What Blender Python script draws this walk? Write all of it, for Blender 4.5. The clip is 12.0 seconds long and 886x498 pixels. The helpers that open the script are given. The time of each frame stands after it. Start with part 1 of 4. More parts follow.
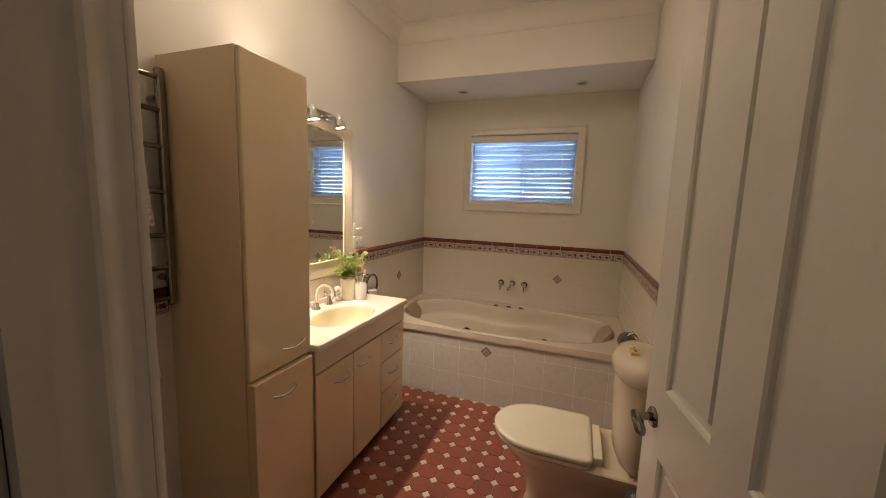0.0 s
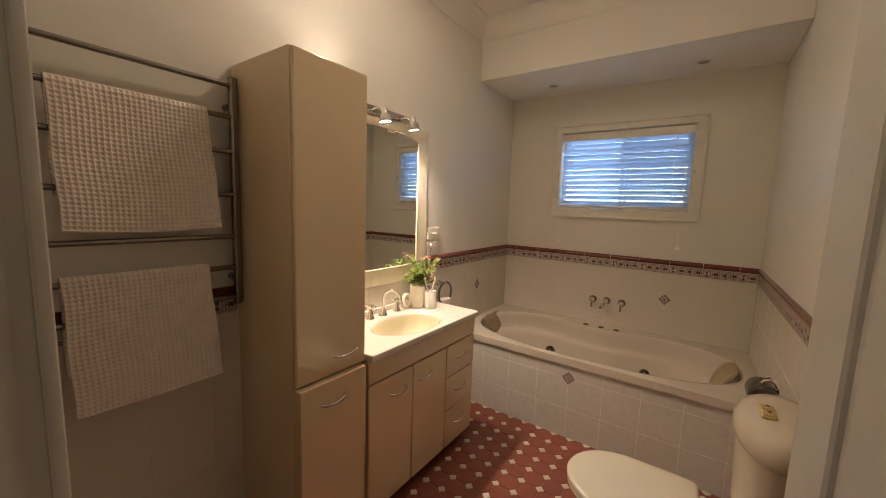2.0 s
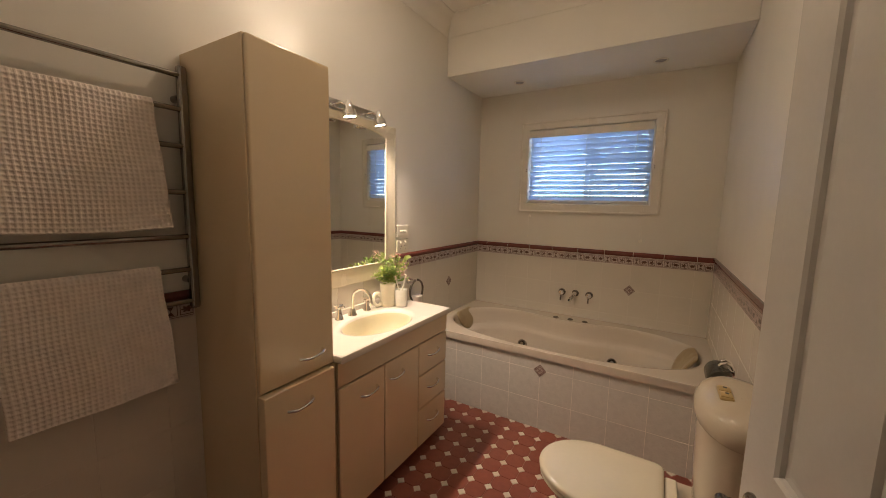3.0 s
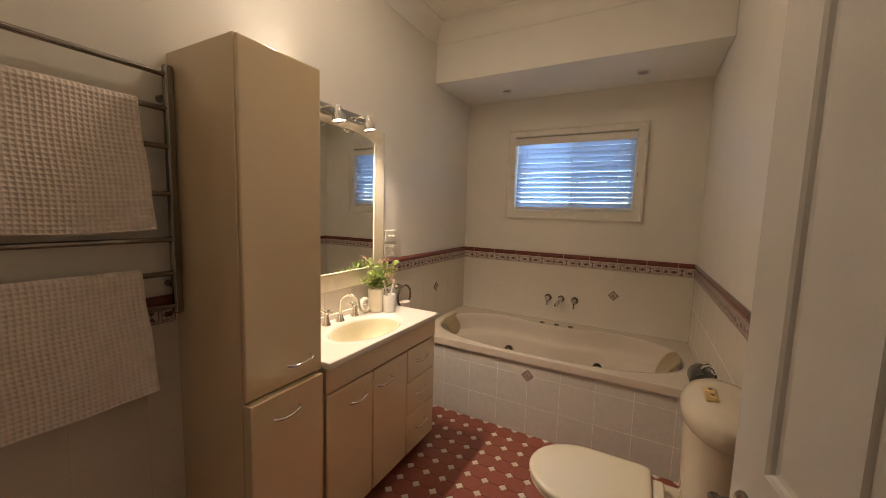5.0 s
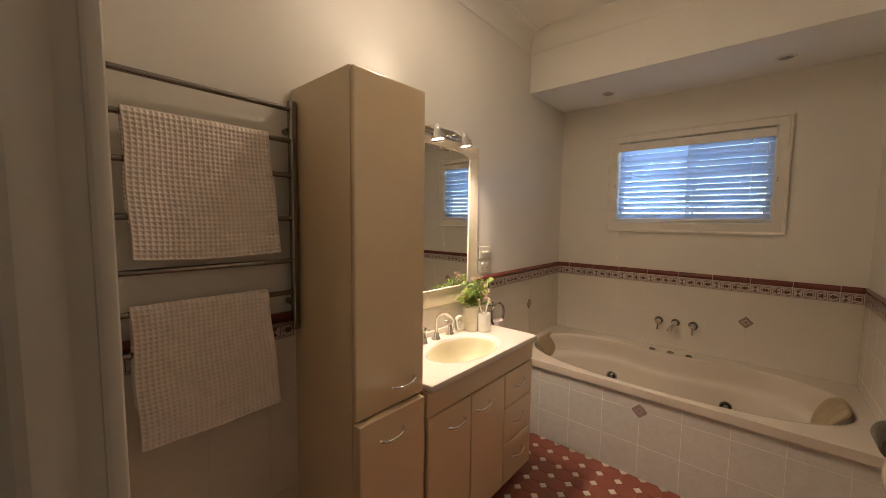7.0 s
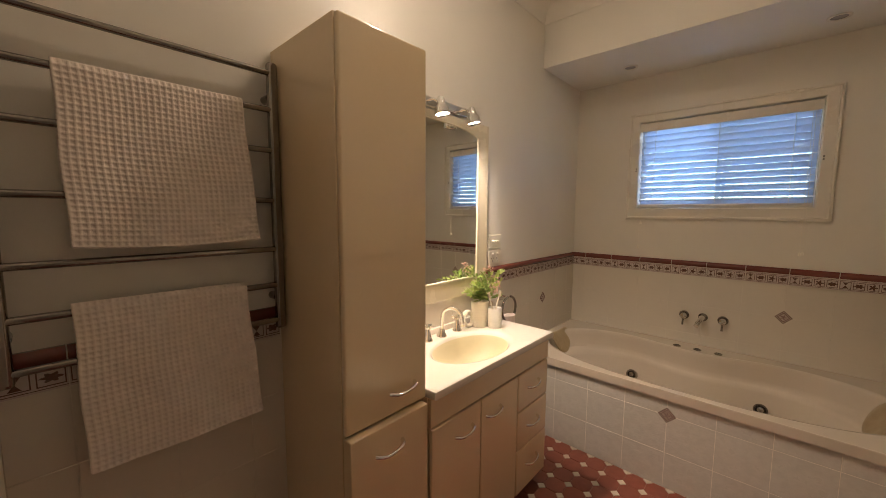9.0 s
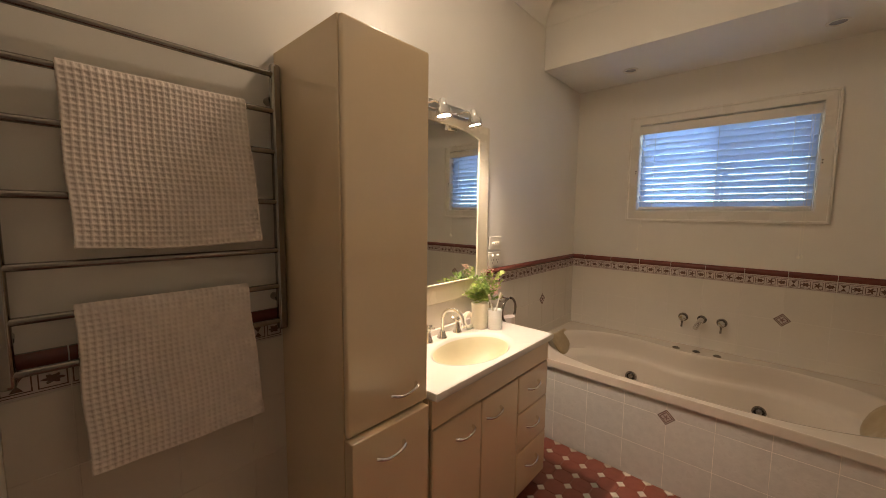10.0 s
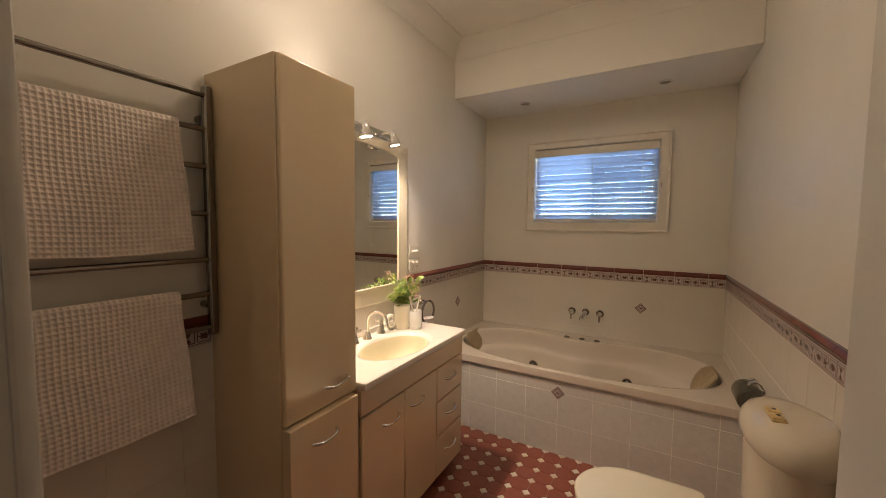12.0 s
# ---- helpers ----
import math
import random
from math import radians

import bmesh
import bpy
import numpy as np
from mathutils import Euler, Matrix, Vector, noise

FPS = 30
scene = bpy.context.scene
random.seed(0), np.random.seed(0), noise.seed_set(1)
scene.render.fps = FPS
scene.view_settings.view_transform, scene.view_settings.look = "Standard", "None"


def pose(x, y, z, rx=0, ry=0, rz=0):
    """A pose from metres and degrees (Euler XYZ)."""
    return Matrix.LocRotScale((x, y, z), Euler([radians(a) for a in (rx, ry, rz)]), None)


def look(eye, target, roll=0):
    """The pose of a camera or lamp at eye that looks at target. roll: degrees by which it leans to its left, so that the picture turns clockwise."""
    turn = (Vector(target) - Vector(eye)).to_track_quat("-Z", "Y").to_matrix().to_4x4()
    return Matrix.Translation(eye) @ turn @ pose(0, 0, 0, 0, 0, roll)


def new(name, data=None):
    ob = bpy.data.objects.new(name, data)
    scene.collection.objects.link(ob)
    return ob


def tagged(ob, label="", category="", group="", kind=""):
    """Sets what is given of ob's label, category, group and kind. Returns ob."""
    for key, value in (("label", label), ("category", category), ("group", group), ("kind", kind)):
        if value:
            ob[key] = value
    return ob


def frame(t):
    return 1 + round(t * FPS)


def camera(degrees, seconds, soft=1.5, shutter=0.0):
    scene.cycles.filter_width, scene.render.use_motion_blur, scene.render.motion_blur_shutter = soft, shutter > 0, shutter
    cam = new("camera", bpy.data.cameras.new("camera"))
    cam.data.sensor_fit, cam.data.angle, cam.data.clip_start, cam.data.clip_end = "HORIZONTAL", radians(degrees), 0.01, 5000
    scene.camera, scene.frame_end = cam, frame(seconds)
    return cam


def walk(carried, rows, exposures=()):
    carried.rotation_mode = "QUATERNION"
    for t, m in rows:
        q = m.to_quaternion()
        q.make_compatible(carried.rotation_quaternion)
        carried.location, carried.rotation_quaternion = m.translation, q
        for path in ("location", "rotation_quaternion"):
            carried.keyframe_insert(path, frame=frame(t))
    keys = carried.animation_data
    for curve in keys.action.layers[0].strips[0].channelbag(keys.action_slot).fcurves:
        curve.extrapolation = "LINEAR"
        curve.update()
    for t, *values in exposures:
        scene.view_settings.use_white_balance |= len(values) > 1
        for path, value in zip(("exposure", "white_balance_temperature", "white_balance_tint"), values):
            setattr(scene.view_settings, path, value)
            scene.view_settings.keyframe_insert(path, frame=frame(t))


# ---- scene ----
cam = camera(101.1, 12.0, soft=0.7)
PATH = [
    (0, (1.424, 0.138, 1.433), (0.746, 2.003, 1.182), 1.9),
    (0.5, (1.49, 0.228, 1.433), (0.501, 1.95, 1.193), 1.6),
    (1, (1.499, 0.286, 1.427), (0.443, 1.963, 1.155), 3.9),
    (1.5, (1.476, 0.321, 1.433), (0.323, 1.94, 1.208), 2.3),
    (2, (1.469, 0.357, 1.427), (0.326, 1.981, 1.191), 2.0),
    (2.5, (1.48, 0.377, 1.418), (0.411, 2.052, 1.198), 1.8),
    (3, (1.471, 0.381, 1.416), (0.454, 2.087, 1.175), 1.2),
    (3.2, (1.464, 0.38, 1.418), (0.485, 2.109, 1.186), 1.2),
    (5, (1.45, 0.369, 1.408), (0.504, 2.119, 1.204), 1.7),
    (5.5, (1.447, 0.362, 1.405), (0.5, 2.112, 1.202), 1.6),
    (6, (1.445, 0.351, 1.406), (0.462, 2.08, 1.198), 1.3),
    (6.5, (1.415, 0.352, 1.418), (0.27, 1.981, 1.231), 0.7),
    (7, (1.338, 0.376, 1.441), (0.029, 1.88, 1.283), 0.7),
    (7.5, (1.278, 0.438, 1.432), (-0.059, 1.911, 1.219), 1.2),
    (7.7, (1.272, 0.465, 1.411), (-0.089, 1.916, 1.204), 1.5),
    (9.5, (1.22, 0.522, 1.405), (-0.115, 1.999, 1.209), 0.1),
    (10, (1.221, 0.512, 1.409), (-0.114, 1.988, 1.215), 0.6),
    (10.5, (1.231, 0.488, 1.409), (-0.08, 1.987, 1.228), 1.1),
    (11, (1.251, 0.447, 1.414), (0.036, 2.028, 1.257), 0.6),
    (11.5, (1.291, 0.399, 1.407), (0.232, 2.09, 1.271), 0.6),
    (12, (1.339, 0.343, 1.411), (0.354, 2.079, 1.279), 0.6),
]
EXPOSURE = 0.12
walk(cam, [(t, look(eye, target, roll)) for t, eye, target, roll in PATH], exposures=[(0.0, EXPOSURE + 0.13), (1.5, EXPOSURE + 0.04), (2.5, EXPOSURE), (5.5, EXPOSURE), (7.0, EXPOSURE + 0.0), (10.0, EXPOSURE + 0.02), (12.0, EXPOSURE)])

# ---- world, sun and lamps ----
SKY, SUN, SPOT, CEIL = 1.8, 1.0, 31.0, 2.2
WARM, WARM_CEIL = (1.0, 0.80, 0.64), (1.0, 0.79, 0.61)
world = bpy.data.worlds.new("sky")
scene.world = world
world.use_nodes = True
wn = world.node_tree.nodes
sky = wn.new("ShaderNodeTexSky")
sky.sky_type, sky.sun_disc, sky.sun_elevation, sky.sun_rotation = "NISHITA", False, radians(35), radians(200)
sky.ozone_density, sky.dust_density = 6.0, 0.05
wn["Background"].inputs["Strength"].default_value = SKY
world.node_tree.links.new(sky.outputs["Color"], wn["Background"].inputs["Color"])


def lamp(name, kind, energy, color, m, **settings):
    data = bpy.data.lights.new(name, kind)
    data.energy, data.color = energy, color
    ob = new(name, data)
    ob.matrix_world = m
    return data


sun = lamp("sun", "SUN", SUN, (1.0, 0.95, 0.88), look((4, -6, 6), (0, 0, 0)))
sun.angle = radians(12)
LAMP_Y = (1.53, 1.762, 1.992)
AIMS = ((0.60, 1.28, 2.70), (0.40, 1.77, 0.0), (0.44, 2.10, 0.0))
for ly, aim in zip(LAMP_Y, AIMS):
    eye = Vector((0.088, ly, 1.848))
    out = (Vector(aim) - eye).normalized()
    spot = lamp("spot_bulb", "SPOT", SPOT * (0.62 if ly < 1.6 else 1.06), WARM, look(eye + out * 0.012, aim))
    spot.spot_size, spot.spot_blend, spot.shadow_soft_size = radians(126), 1.0, 0.014
bulb = lamp("ceiling_bulb", "POINT", CEIL * 0.8, WARM_CEIL, pose(0.70, 1.67, 2.655))
bulb.shadow_soft_size = 0.045
disc = lamp("ceiling_disc", "AREA", CEIL * 1.85, WARM_CEIL, look((0.70, 1.67, 2.712), (0.70, 1.67, 0)))
disc.shape, disc.size = "DISK", 0.14
# unseen fill light added in the hall to brighten the jamb and left side
hall = lamp("hall_bulb", "AREA", 1.3, (1.0, 0.86, 0.74), look((1.3, -0.75, 2.36), (1.3, -0.75, 0)))
hall.shape, hall.size = "DISK", 0.25


# ---- materials ----
def mat(name, color, rough=0.5, metal=0.0, vary=0.06, scale=9.0, grain=160.0, bump=0.02, coat=0.0, per=0.0, spec=0.5, trans=0.0):
    """A surface with variation at two scales, fine relief and, with per, a tone of its own for each object."""
    m = bpy.data.materials.new(name)
    m.use_nodes = True
    nt = m.node_tree
    b = nt.nodes["Principled BSDF"]
    b.inputs["Metallic"].default_value = metal
    b.inputs["Coat Weight"].default_value = coat
    b.inputs["Coat Roughness"].default_value = 0.015
    b.inputs["Specular IOR Level"].default_value = spec
    co = nt.nodes.new("ShaderNodeTexCoord")
    big, fine = nt.nodes.new("ShaderNodeTexNoise"), nt.nodes.new("ShaderNodeTexNoise")
    big.inputs["Scale"].default_value, fine.inputs["Scale"].default_value = scale, grain
    big.inputs["Detail"].default_value = 4
    geo = nt.nodes.new("ShaderNodeNewGeometry")
    for n in (big, fine):
        nt.links.new(geo.outputs["Position"], n.inputs["Vector"])
    add = nt.nodes.new("ShaderNodeMath")
    add.operation = "MULTIPLY_ADD"
    add.inputs[1].default_value = 0.3
    nt.links.new(fine.outputs["Fac"], add.inputs[0])
    nt.links.new(big.outputs["Fac"], add.inputs[2])
    last = add.outputs[0]
    if per:
        info = nt.nodes.new("ShaderNodeObjectInfo")
        more = nt.nodes.new("ShaderNodeMath")
        more.operation = "MULTIPLY_ADD"
        more.inputs[1].default_value = per
        nt.links.new(info.outputs["Random"], more.inputs[0])
        nt.links.new(last, more.inputs[2])
        last = more.outputs[0]
    span = nt.nodes.new("ShaderNodeMapRange")
    span.inputs[1].default_value, span.inputs[2].default_value = 0.35, 0.95 + per
    span.inputs[3].default_value, span.inputs[4].default_value = 1 + vary, 1 - vary
    nt.links.new(last, span.inputs[0])
    tone = nt.nodes.new("ShaderNodeVectorMath")
    tone.operation = "SCALE"
    tone.inputs[0].default_value = color
    nt.links.new(span.outputs[0], tone.inputs["Scale"])
    nt.links.new(tone.outputs[0], b.inputs["Base Color"])
    wear = nt.nodes.new("ShaderNodeMapRange")
    wear.inputs[1].default_value, wear.inputs[2].default_value = 0.3, 0.7
    wear.inputs[3].default_value, wear.inputs[4].default_value = max(0.02, rough * 0.85), min(1.0, rough * 1.2)
    nt.links.new(big.outputs["Fac"], wear.inputs[0])
    nt.links.new(wear.outputs[0], b.inputs["Roughness"])
    if bump:
        bp = nt.nodes.new("ShaderNodeBump")
        bp.inputs["Strength"].default_value, bp.inputs["Distance"].default_value = bump, 0.01
        nt.links.new(add.outputs[0], bp.inputs["Height"])
        nt.links.new(bp.outputs[0], b.inputs["Normal"])
    if trans:
        tl, mix = nt.nodes.new("ShaderNodeBsdfTranslucent"), nt.nodes.new("ShaderNodeMixShader")
        tl.inputs["Color"].default_value = (*color, 1)
        mix.inputs[0].default_value = trans
        nt.links.new(b.outputs[0], mix.inputs[1])
        nt.links.new(tl.outputs[0], mix.inputs[2])
        nt.links.new(mix.outputs[0], nt.nodes["Material Output"].inputs["Surface"])
    return m


PAINT = mat("wall_paint", (0.74, 0.70, 0.62), 0.42, vary=0.03, scale=2.5, grain=220, bump=0.05)
CEILING = mat("ceiling_paint", (0.80, 0.77, 0.70), 0.7, vary=0.03, scale=2, grain=200, bump=0.03)
GLOSS = mat("gloss_trim_paint", (0.66, 0.62, 0.55), 0.22, vary=0.05, scale=6, grain=60, bump=0.06)
FRAMEPAINT = mat("window_frame_paint", (0.74, 0.69, 0.60), 0.28, vary=0.03, scale=6, grain=70, bump=0.04)
DOORPAINT = mat("door_paint", (0.70, 0.67, 0.62), 0.17, vary=0.04, scale=5, grain=90, bump=0.08)
TILE = mat("cream_tile", (0.65, 0.59, 0.495), 0.14, vary=0.03, scale=5, grain=40, bump=0.03, per=0.12)
GROUT = mat("grout", (0.80, 0.74, 0.64), 0.85, vary=0.12, scale=14, grain=300, bump=0.1)
WALLGROUT = mat("wall_grout", (0.64, 0.58, 0.485), 0.6, vary=0.06, scale=14, grain=300, bump=0.05)
MOTTLE = mat("mottled_grey_tile", (0.60, 0.57, 0.51), 0.3, vary=0.10, scale=26, grain=90, bump=0.22, per=0.15)
DADO = mat("maroon_glaze", (0.16, 0.045, 0.032), 0.12, vary=0.18, scale=18, grain=90, bump=0.03, per=0.2)
BORDER = mat("border_ground", (0.56, 0.47, 0.42), 0.2, vary=0.08, scale=40, grain=200, bump=0.03)
MOTIF = mat("border_motif", (0.13, 0.065, 0.045), 0.25, vary=0.3, scale=90, grain=300)
OCTAGON = mat("red_octagon_tile", (0.235, 0.066, 0.042), 0.34, vary=0.16, scale=30, grain=240, bump=0.06, per=0.3)
DOT = mat("white_dot_tile", (0.62, 0.55, 0.46), 0.36, vary=0.08, scale=60, grain=240, bump=0.05, per=0.2)
FLOORGROUT = mat("floor_grout", (0.36, 0.17, 0.12), 0.9, vary=0.2, scale=30, grain=300, bump=0.1)
ACRYLIC = mat("champagne_acrylic", (0.60, 0.52, 0.42), 0.03, vary=0.03, scale=4, grain=60, bump=0.0, coat=0.6)
CUSHION = mat("headrest_vinyl", (0.36, 0.275, 0.16), 0.45, vary=0.08, scale=20, grain=300, bump=0.06)
LAMINATE = mat("beige_gloss_laminate", (0.68, 0.52, 0.315), 0.38, vary=0.03, scale=3, grain=80, bump=0.0, coat=0.9)
LAMINATE.node_tree.nodes["Principled BSDF"].inputs["Coat IOR"].default_value = 2.1
COUNTER = mat("cream_marble_counter", (0.73, 0.67, 0.58), 0.14, vary=0.03, scale=7, grain=50, bump=0.0, coat=0.3)
BASIN = mat("yellowed_basin", (0.60, 0.53, 0.34), 0.45, vary=0.04, scale=7, grain=50, bump=0.0, coat=0.1)
# near-black: shade of recesses and holes put into the colour; also grille bars
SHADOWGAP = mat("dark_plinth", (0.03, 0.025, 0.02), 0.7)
CHROME = mat("chrome", (0.80, 0.79, 0.77), 0.05, 1.0, vary=0.04, scale=20, grain=200, bump=0.0)
STEEL = mat("satin_steel_rail", (0.28, 0.255, 0.23), 0.12, 1.0, vary=0.08, scale=20, grain=240, bump=0.01)
TOWEL = mat("white_waffle_cotton", (0.80, 0.71, 0.63), 0.95, vary=0.08, scale=30, grain=500, bump=0.25, spec=0.1)
MIRRORFRAME = mat("cream_mirror_frame", (0.70, 0.62, 0.46), 0.25, vary=0.04, scale=8, grain=80, bump=0.03)
MIRRORGLASS = mat("mirror_silver", (0.86, 0.88, 0.86), 0.01, 1.0, vary=0.01, bump=0.0)
CERAMIC = mat("cream_ceramic", (0.60, 0.51, 0.38), 0.1, vary=0.03, scale=5, grain=60, bump=0.0, coat=0.4)
SEAT = mat("ivory_seat_plastic", (0.70, 0.63, 0.48), 0.2, vary=0.03, scale=6, grain=80, bump=0.0, coat=0.2)
HOOD = mat("grey_metal_hood", (0.15, 0.145, 0.12), 0.22, 0.8, vary=0.03, scale=8, grain=200, bump=0.0)
GOLD = mat("aged_gold", (0.62, 0.45, 0.20), 0.35, 0.35, vary=0.1, scale=40)
PLASTIC = mat("ivory_plastic", (0.74, 0.69, 0.58), 0.35, vary=0.03)
BLACK = mat("black_plastic", (0.015, 0.015, 0.016), 0.4)
SLAT = mat("white_pvc_slat", (0.64, 0.72, 0.85), 0.4, vary=0.03, scale=20, trans=0.30, bump=0.0)
CUP = mat("frosted_white_tumbler", (0.93, 0.92, 0.88), 0.25, vary=0.02, trans=0.12, bump=0.0)
FROSTED = mat("frosted_cream_tumbler", (0.95, 0.90, 0.77), 0.3, vary=0.03, trans=0.10, bump=0.0)
LEAF = mat("green_leaf", (0.25, 0.37, 0.08), 0.5, vary=0.35, scale=60, trans=0.25, bump=0.0)
SPRIG = mat("pale_green_leaf", (0.44, 0.52, 0.15), 0.5, vary=0.3, scale=60, trans=0.25, bump=0.0)
PETAL = mat("dusty_pink_petal", (0.66, 0.43, 0.35), 0.6, vary=0.3, scale=90, trans=0.2, bump=0.0)
HALLFLOOR = mat("hall_timber", (0.22, 0.12, 0.06), 0.35, vary=0.2, scale=6, grain=60)
DARKGLASS = mat("dark_lens", (0.42, 0.40, 0.38), 0.15, vary=0.1)


def glow(name, color, strength):
    m = bpy.data.materials.new(name)
    m.use_nodes = True
    b = m.node_tree.nodes["Principled BSDF"]
    b.inputs["Base Color"].default_value = (*color, 1)
    b.inputs["Emission Color"].default_value = (*color, 1)
    b.inputs["Emission Strength"].default_value = strength
    return m


BULB = glow("lit_bulb", (1.0, 0.88, 0.70), 90.0)
DIFFUSER = glow("lit_diffuser", (1.0, 0.86, 0.66), 4.0)
GLASS = bpy.data.materials.new("frosted_glass")
GLASS.use_nodes = True
GLASS.node_tree.nodes["Principled BSDF"].inputs["Transmission Weight"].default_value = 1.0
GLASS.node_tree.nodes["Principled BSDF"].inputs["Roughness"].default_value = 0.25


FLYMESH = bpy.data.materials.new("fly_mesh")
FLYMESH.use_nodes = True
fn = FLYMESH.node_tree
clear, veil = fn.nodes.new("ShaderNodeBsdfTransparent"), fn.nodes.new("ShaderNodeMixShader")
veil.inputs[0].default_value = 0.14
fn.nodes["Principled BSDF"].inputs["Base Color"].default_value = (0.03, 0.03, 0.03, 1)
fn.links.new(clear.outputs[0], veil.inputs[1])
fn.links.new(fn.nodes["Principled BSDF"].outputs[0], veil.inputs[2])
fn.links.new(veil.outputs[0], fn.nodes["Material Output"].inputs["Surface"])


# ---- builders ----
def box(bm, lo, hi, bevel=0.0, seg=2):
    m = Matrix.LocRotScale([(a + b) / 2 for a, b in zip(lo, hi)], None, [b - a for a, b in zip(lo, hi)])
    vs = bmesh.ops.create_cube(bm, size=1, matrix=m)["verts"]
    if bevel:
        es = list({e for v in vs for e in v.link_edges})
        bmesh.ops.bevel(bm, geom=es, offset=bevel, segments=seg, profile=0.5, affect="EDGES")
    return bm


def rings(bm, loops, close=True, cap0=True, cap1=True):
    """Joins loops of points, each of the same count, into a skin."""
    vs = [[bm.verts.new(p) for p in lp] for lp in loops]
    n = len(vs[0])
    for a, b in zip(vs, vs[1:]):
        for i in range(n if close else n - 1):
            j = (i + 1) % n
            bm.faces.new((a[i], a[j], b[j], b[i]))
    if cap0:
        bm.faces.new(vs[0][::-1])
    if cap1:
        bm.faces.new(vs[-1])
    return bm


def lathe(bm, profile, at=(0, 0, 0), axis=(0, 0, 1), n=28, cap0=True, cap1=True):
    """Turns (radius, height) pairs round an axis."""
    q = Vector((0, 0, 1)).rotation_difference(Vector(axis)).to_matrix()
    loops = [[Vector(at) + q @ Vector((r * math.cos(k * math.tau / n), r * math.sin(k * math.tau / n), h)) for k in range(n)] for r, h in profile]
    return rings(bm, loops, cap0=cap0, cap1=cap1)


def tube(bm, pts, radius, n=12, radii=None):
    """A round rod along points."""
    pts = [Vector(p) for p in pts]
    loops, side = [], None
    for i, p in enumerate(pts):
        d = (pts[min(i + 1, len(pts) - 1)] - pts[max(i - 1, 0)]).normalized()
        if side is None:
            side = d.orthogonal().normalized()
        side = (side - d * side.dot(d)).normalized()
        up = d.cross(side)
        r = radii[i] if radii else radius
        loops.append([p + r * (math.cos(k * math.tau / n) * side + math.sin(k * math.tau / n) * up) for k in range(n)])
    return rings(bm, loops)


def arc(c, r, a0, a1, n, u, v):
    return [Vector(c) + r * (math.cos(a) * Vector(u) + math.sin(a) * Vector(v)) for a in (radians(a0 + (a1 - a0) * i / n) for i in range(n + 1))]


def mesh_of(name, bm, material, smooth=True):
    bmesh.ops.recalc_face_normals(bm, faces=bm.faces)
    me = bpy.data.meshes.new(name)
    bm.to_mesh(me)
    bm.free()
    for m in material if isinstance(material, (list, tuple)) else (material,):
        me.materials.append(m)
    if smooth:
        me.shade_smooth()
        me.set_sharp_from_angle(angle=radians(38))
        for f in me.polygons:
            if f.area > 0.002 and max(abs(c) for c in f.normal) > 0.9999:
                f.use_smooth = False
    return me


def part(name, bm, material, parent, label="", smooth=True):
    ob = new(name, mesh_of(name, bm, material, smooth))
    ob.parent = parent
    ob.matrix_parent_inverse = parent.matrix_world.inverted()
    return tagged(ob, label)


def thing(name, at, label, category, group="", kind=""):
    ob = new(name)
    ob.empty_display_size = 0.05
    ob.matrix_world = Matrix.Translation(at)
    bpy.context.view_layer.update()
    return tagged(ob, label, category, group, kind)


def solid(name, bm, material, label, category="", group="", kind="", smooth=True):
    return tagged(new(name, mesh_of(name, bm, material, smooth)), label, category, group, kind)


B = bmesh.new

# ---- room shell ----
W, Y0, Y1, H = 1.812, 0.424, 3.475, 2.755
BULK_Y, BULK_Z, BATH_Y, RIM = 2.86, 2.37, 2.586, 0.522
WX0, WX1, WZ0, WZ1 = 0.463, 1.377, 1.447, 2.05
JX0, JX1, DOOR_H = 0.954, 1.80, 2.06

floor = solid("floor", box(B(), (0, Y0 - 0.15, -0.12), (W, Y1, -0.004)), FLOORGROUT, "red and white octagon-and-dot tiled bathroom floor", "floor", kind="structure", smooth=False)
wall_left = solid("wall_left", box(B(), (-0.1, Y0, -0.12), (0, Y1 + 0.1, H + 0.1)), PAINT, "cream painted wall above tiles beside the vanity", "wall", kind="structure", smooth=False)
wall_right = solid("wall_right", box(B(), (W, Y0 - 0.15, -0.12), (W + 0.1, Y1 + 0.1, H + 0.1)), PAINT, "cream painted wall above tiles behind the toilet", "wall", kind="structure", smooth=False)
bm = B()
box(bm, (0, Y1, -0.12), (WX0, Y1 + 0.1, H + 0.1)), box(bm, (WX1, Y1, -0.12), (W, Y1 + 0.1, H + 0.1))
box(bm, (WX0, Y1, -0.12), (WX1, Y1 + 0.1, WZ0)), box(bm, (WX0, Y1, WZ1), (WX1, Y1 + 0.1, H + 0.1))
wall_window = solid("wall_window", bm, PAINT, "cream painted wall with a small window over the bath", "wall", kind="structure", smooth=False)
bm = B()
box(bm, (-0.1, Y0 - 0.13, -0.12), (JX0 - 0.02, Y0, H + 0.1)), box(bm, (JX0 - 0.02, Y0 - 0.13, DOOR_H + 0.02), (W, Y0, H + 0.1))
wall_door = solid("wall_door", bm, PAINT, "cream painted wall with the doorway", "wall", kind="structure", smooth=False)
ceiling = solid("ceiling", box(B(), (-0.1, Y0 - 0.13, H), (W + 0.1, Y1 + 0.1, H + 0.1)), CEILING, "flat cream plaster ceiling", "ceiling", kind="structure", smooth=False)
solid("ceiling_bulkhead", box(B(), (0, BULK_Y, BULK_Z), (W, Y1, H), 0.003, 1), CEILING, "boxed plaster bulkhead over the bath", "bulkhead", kind="structure")


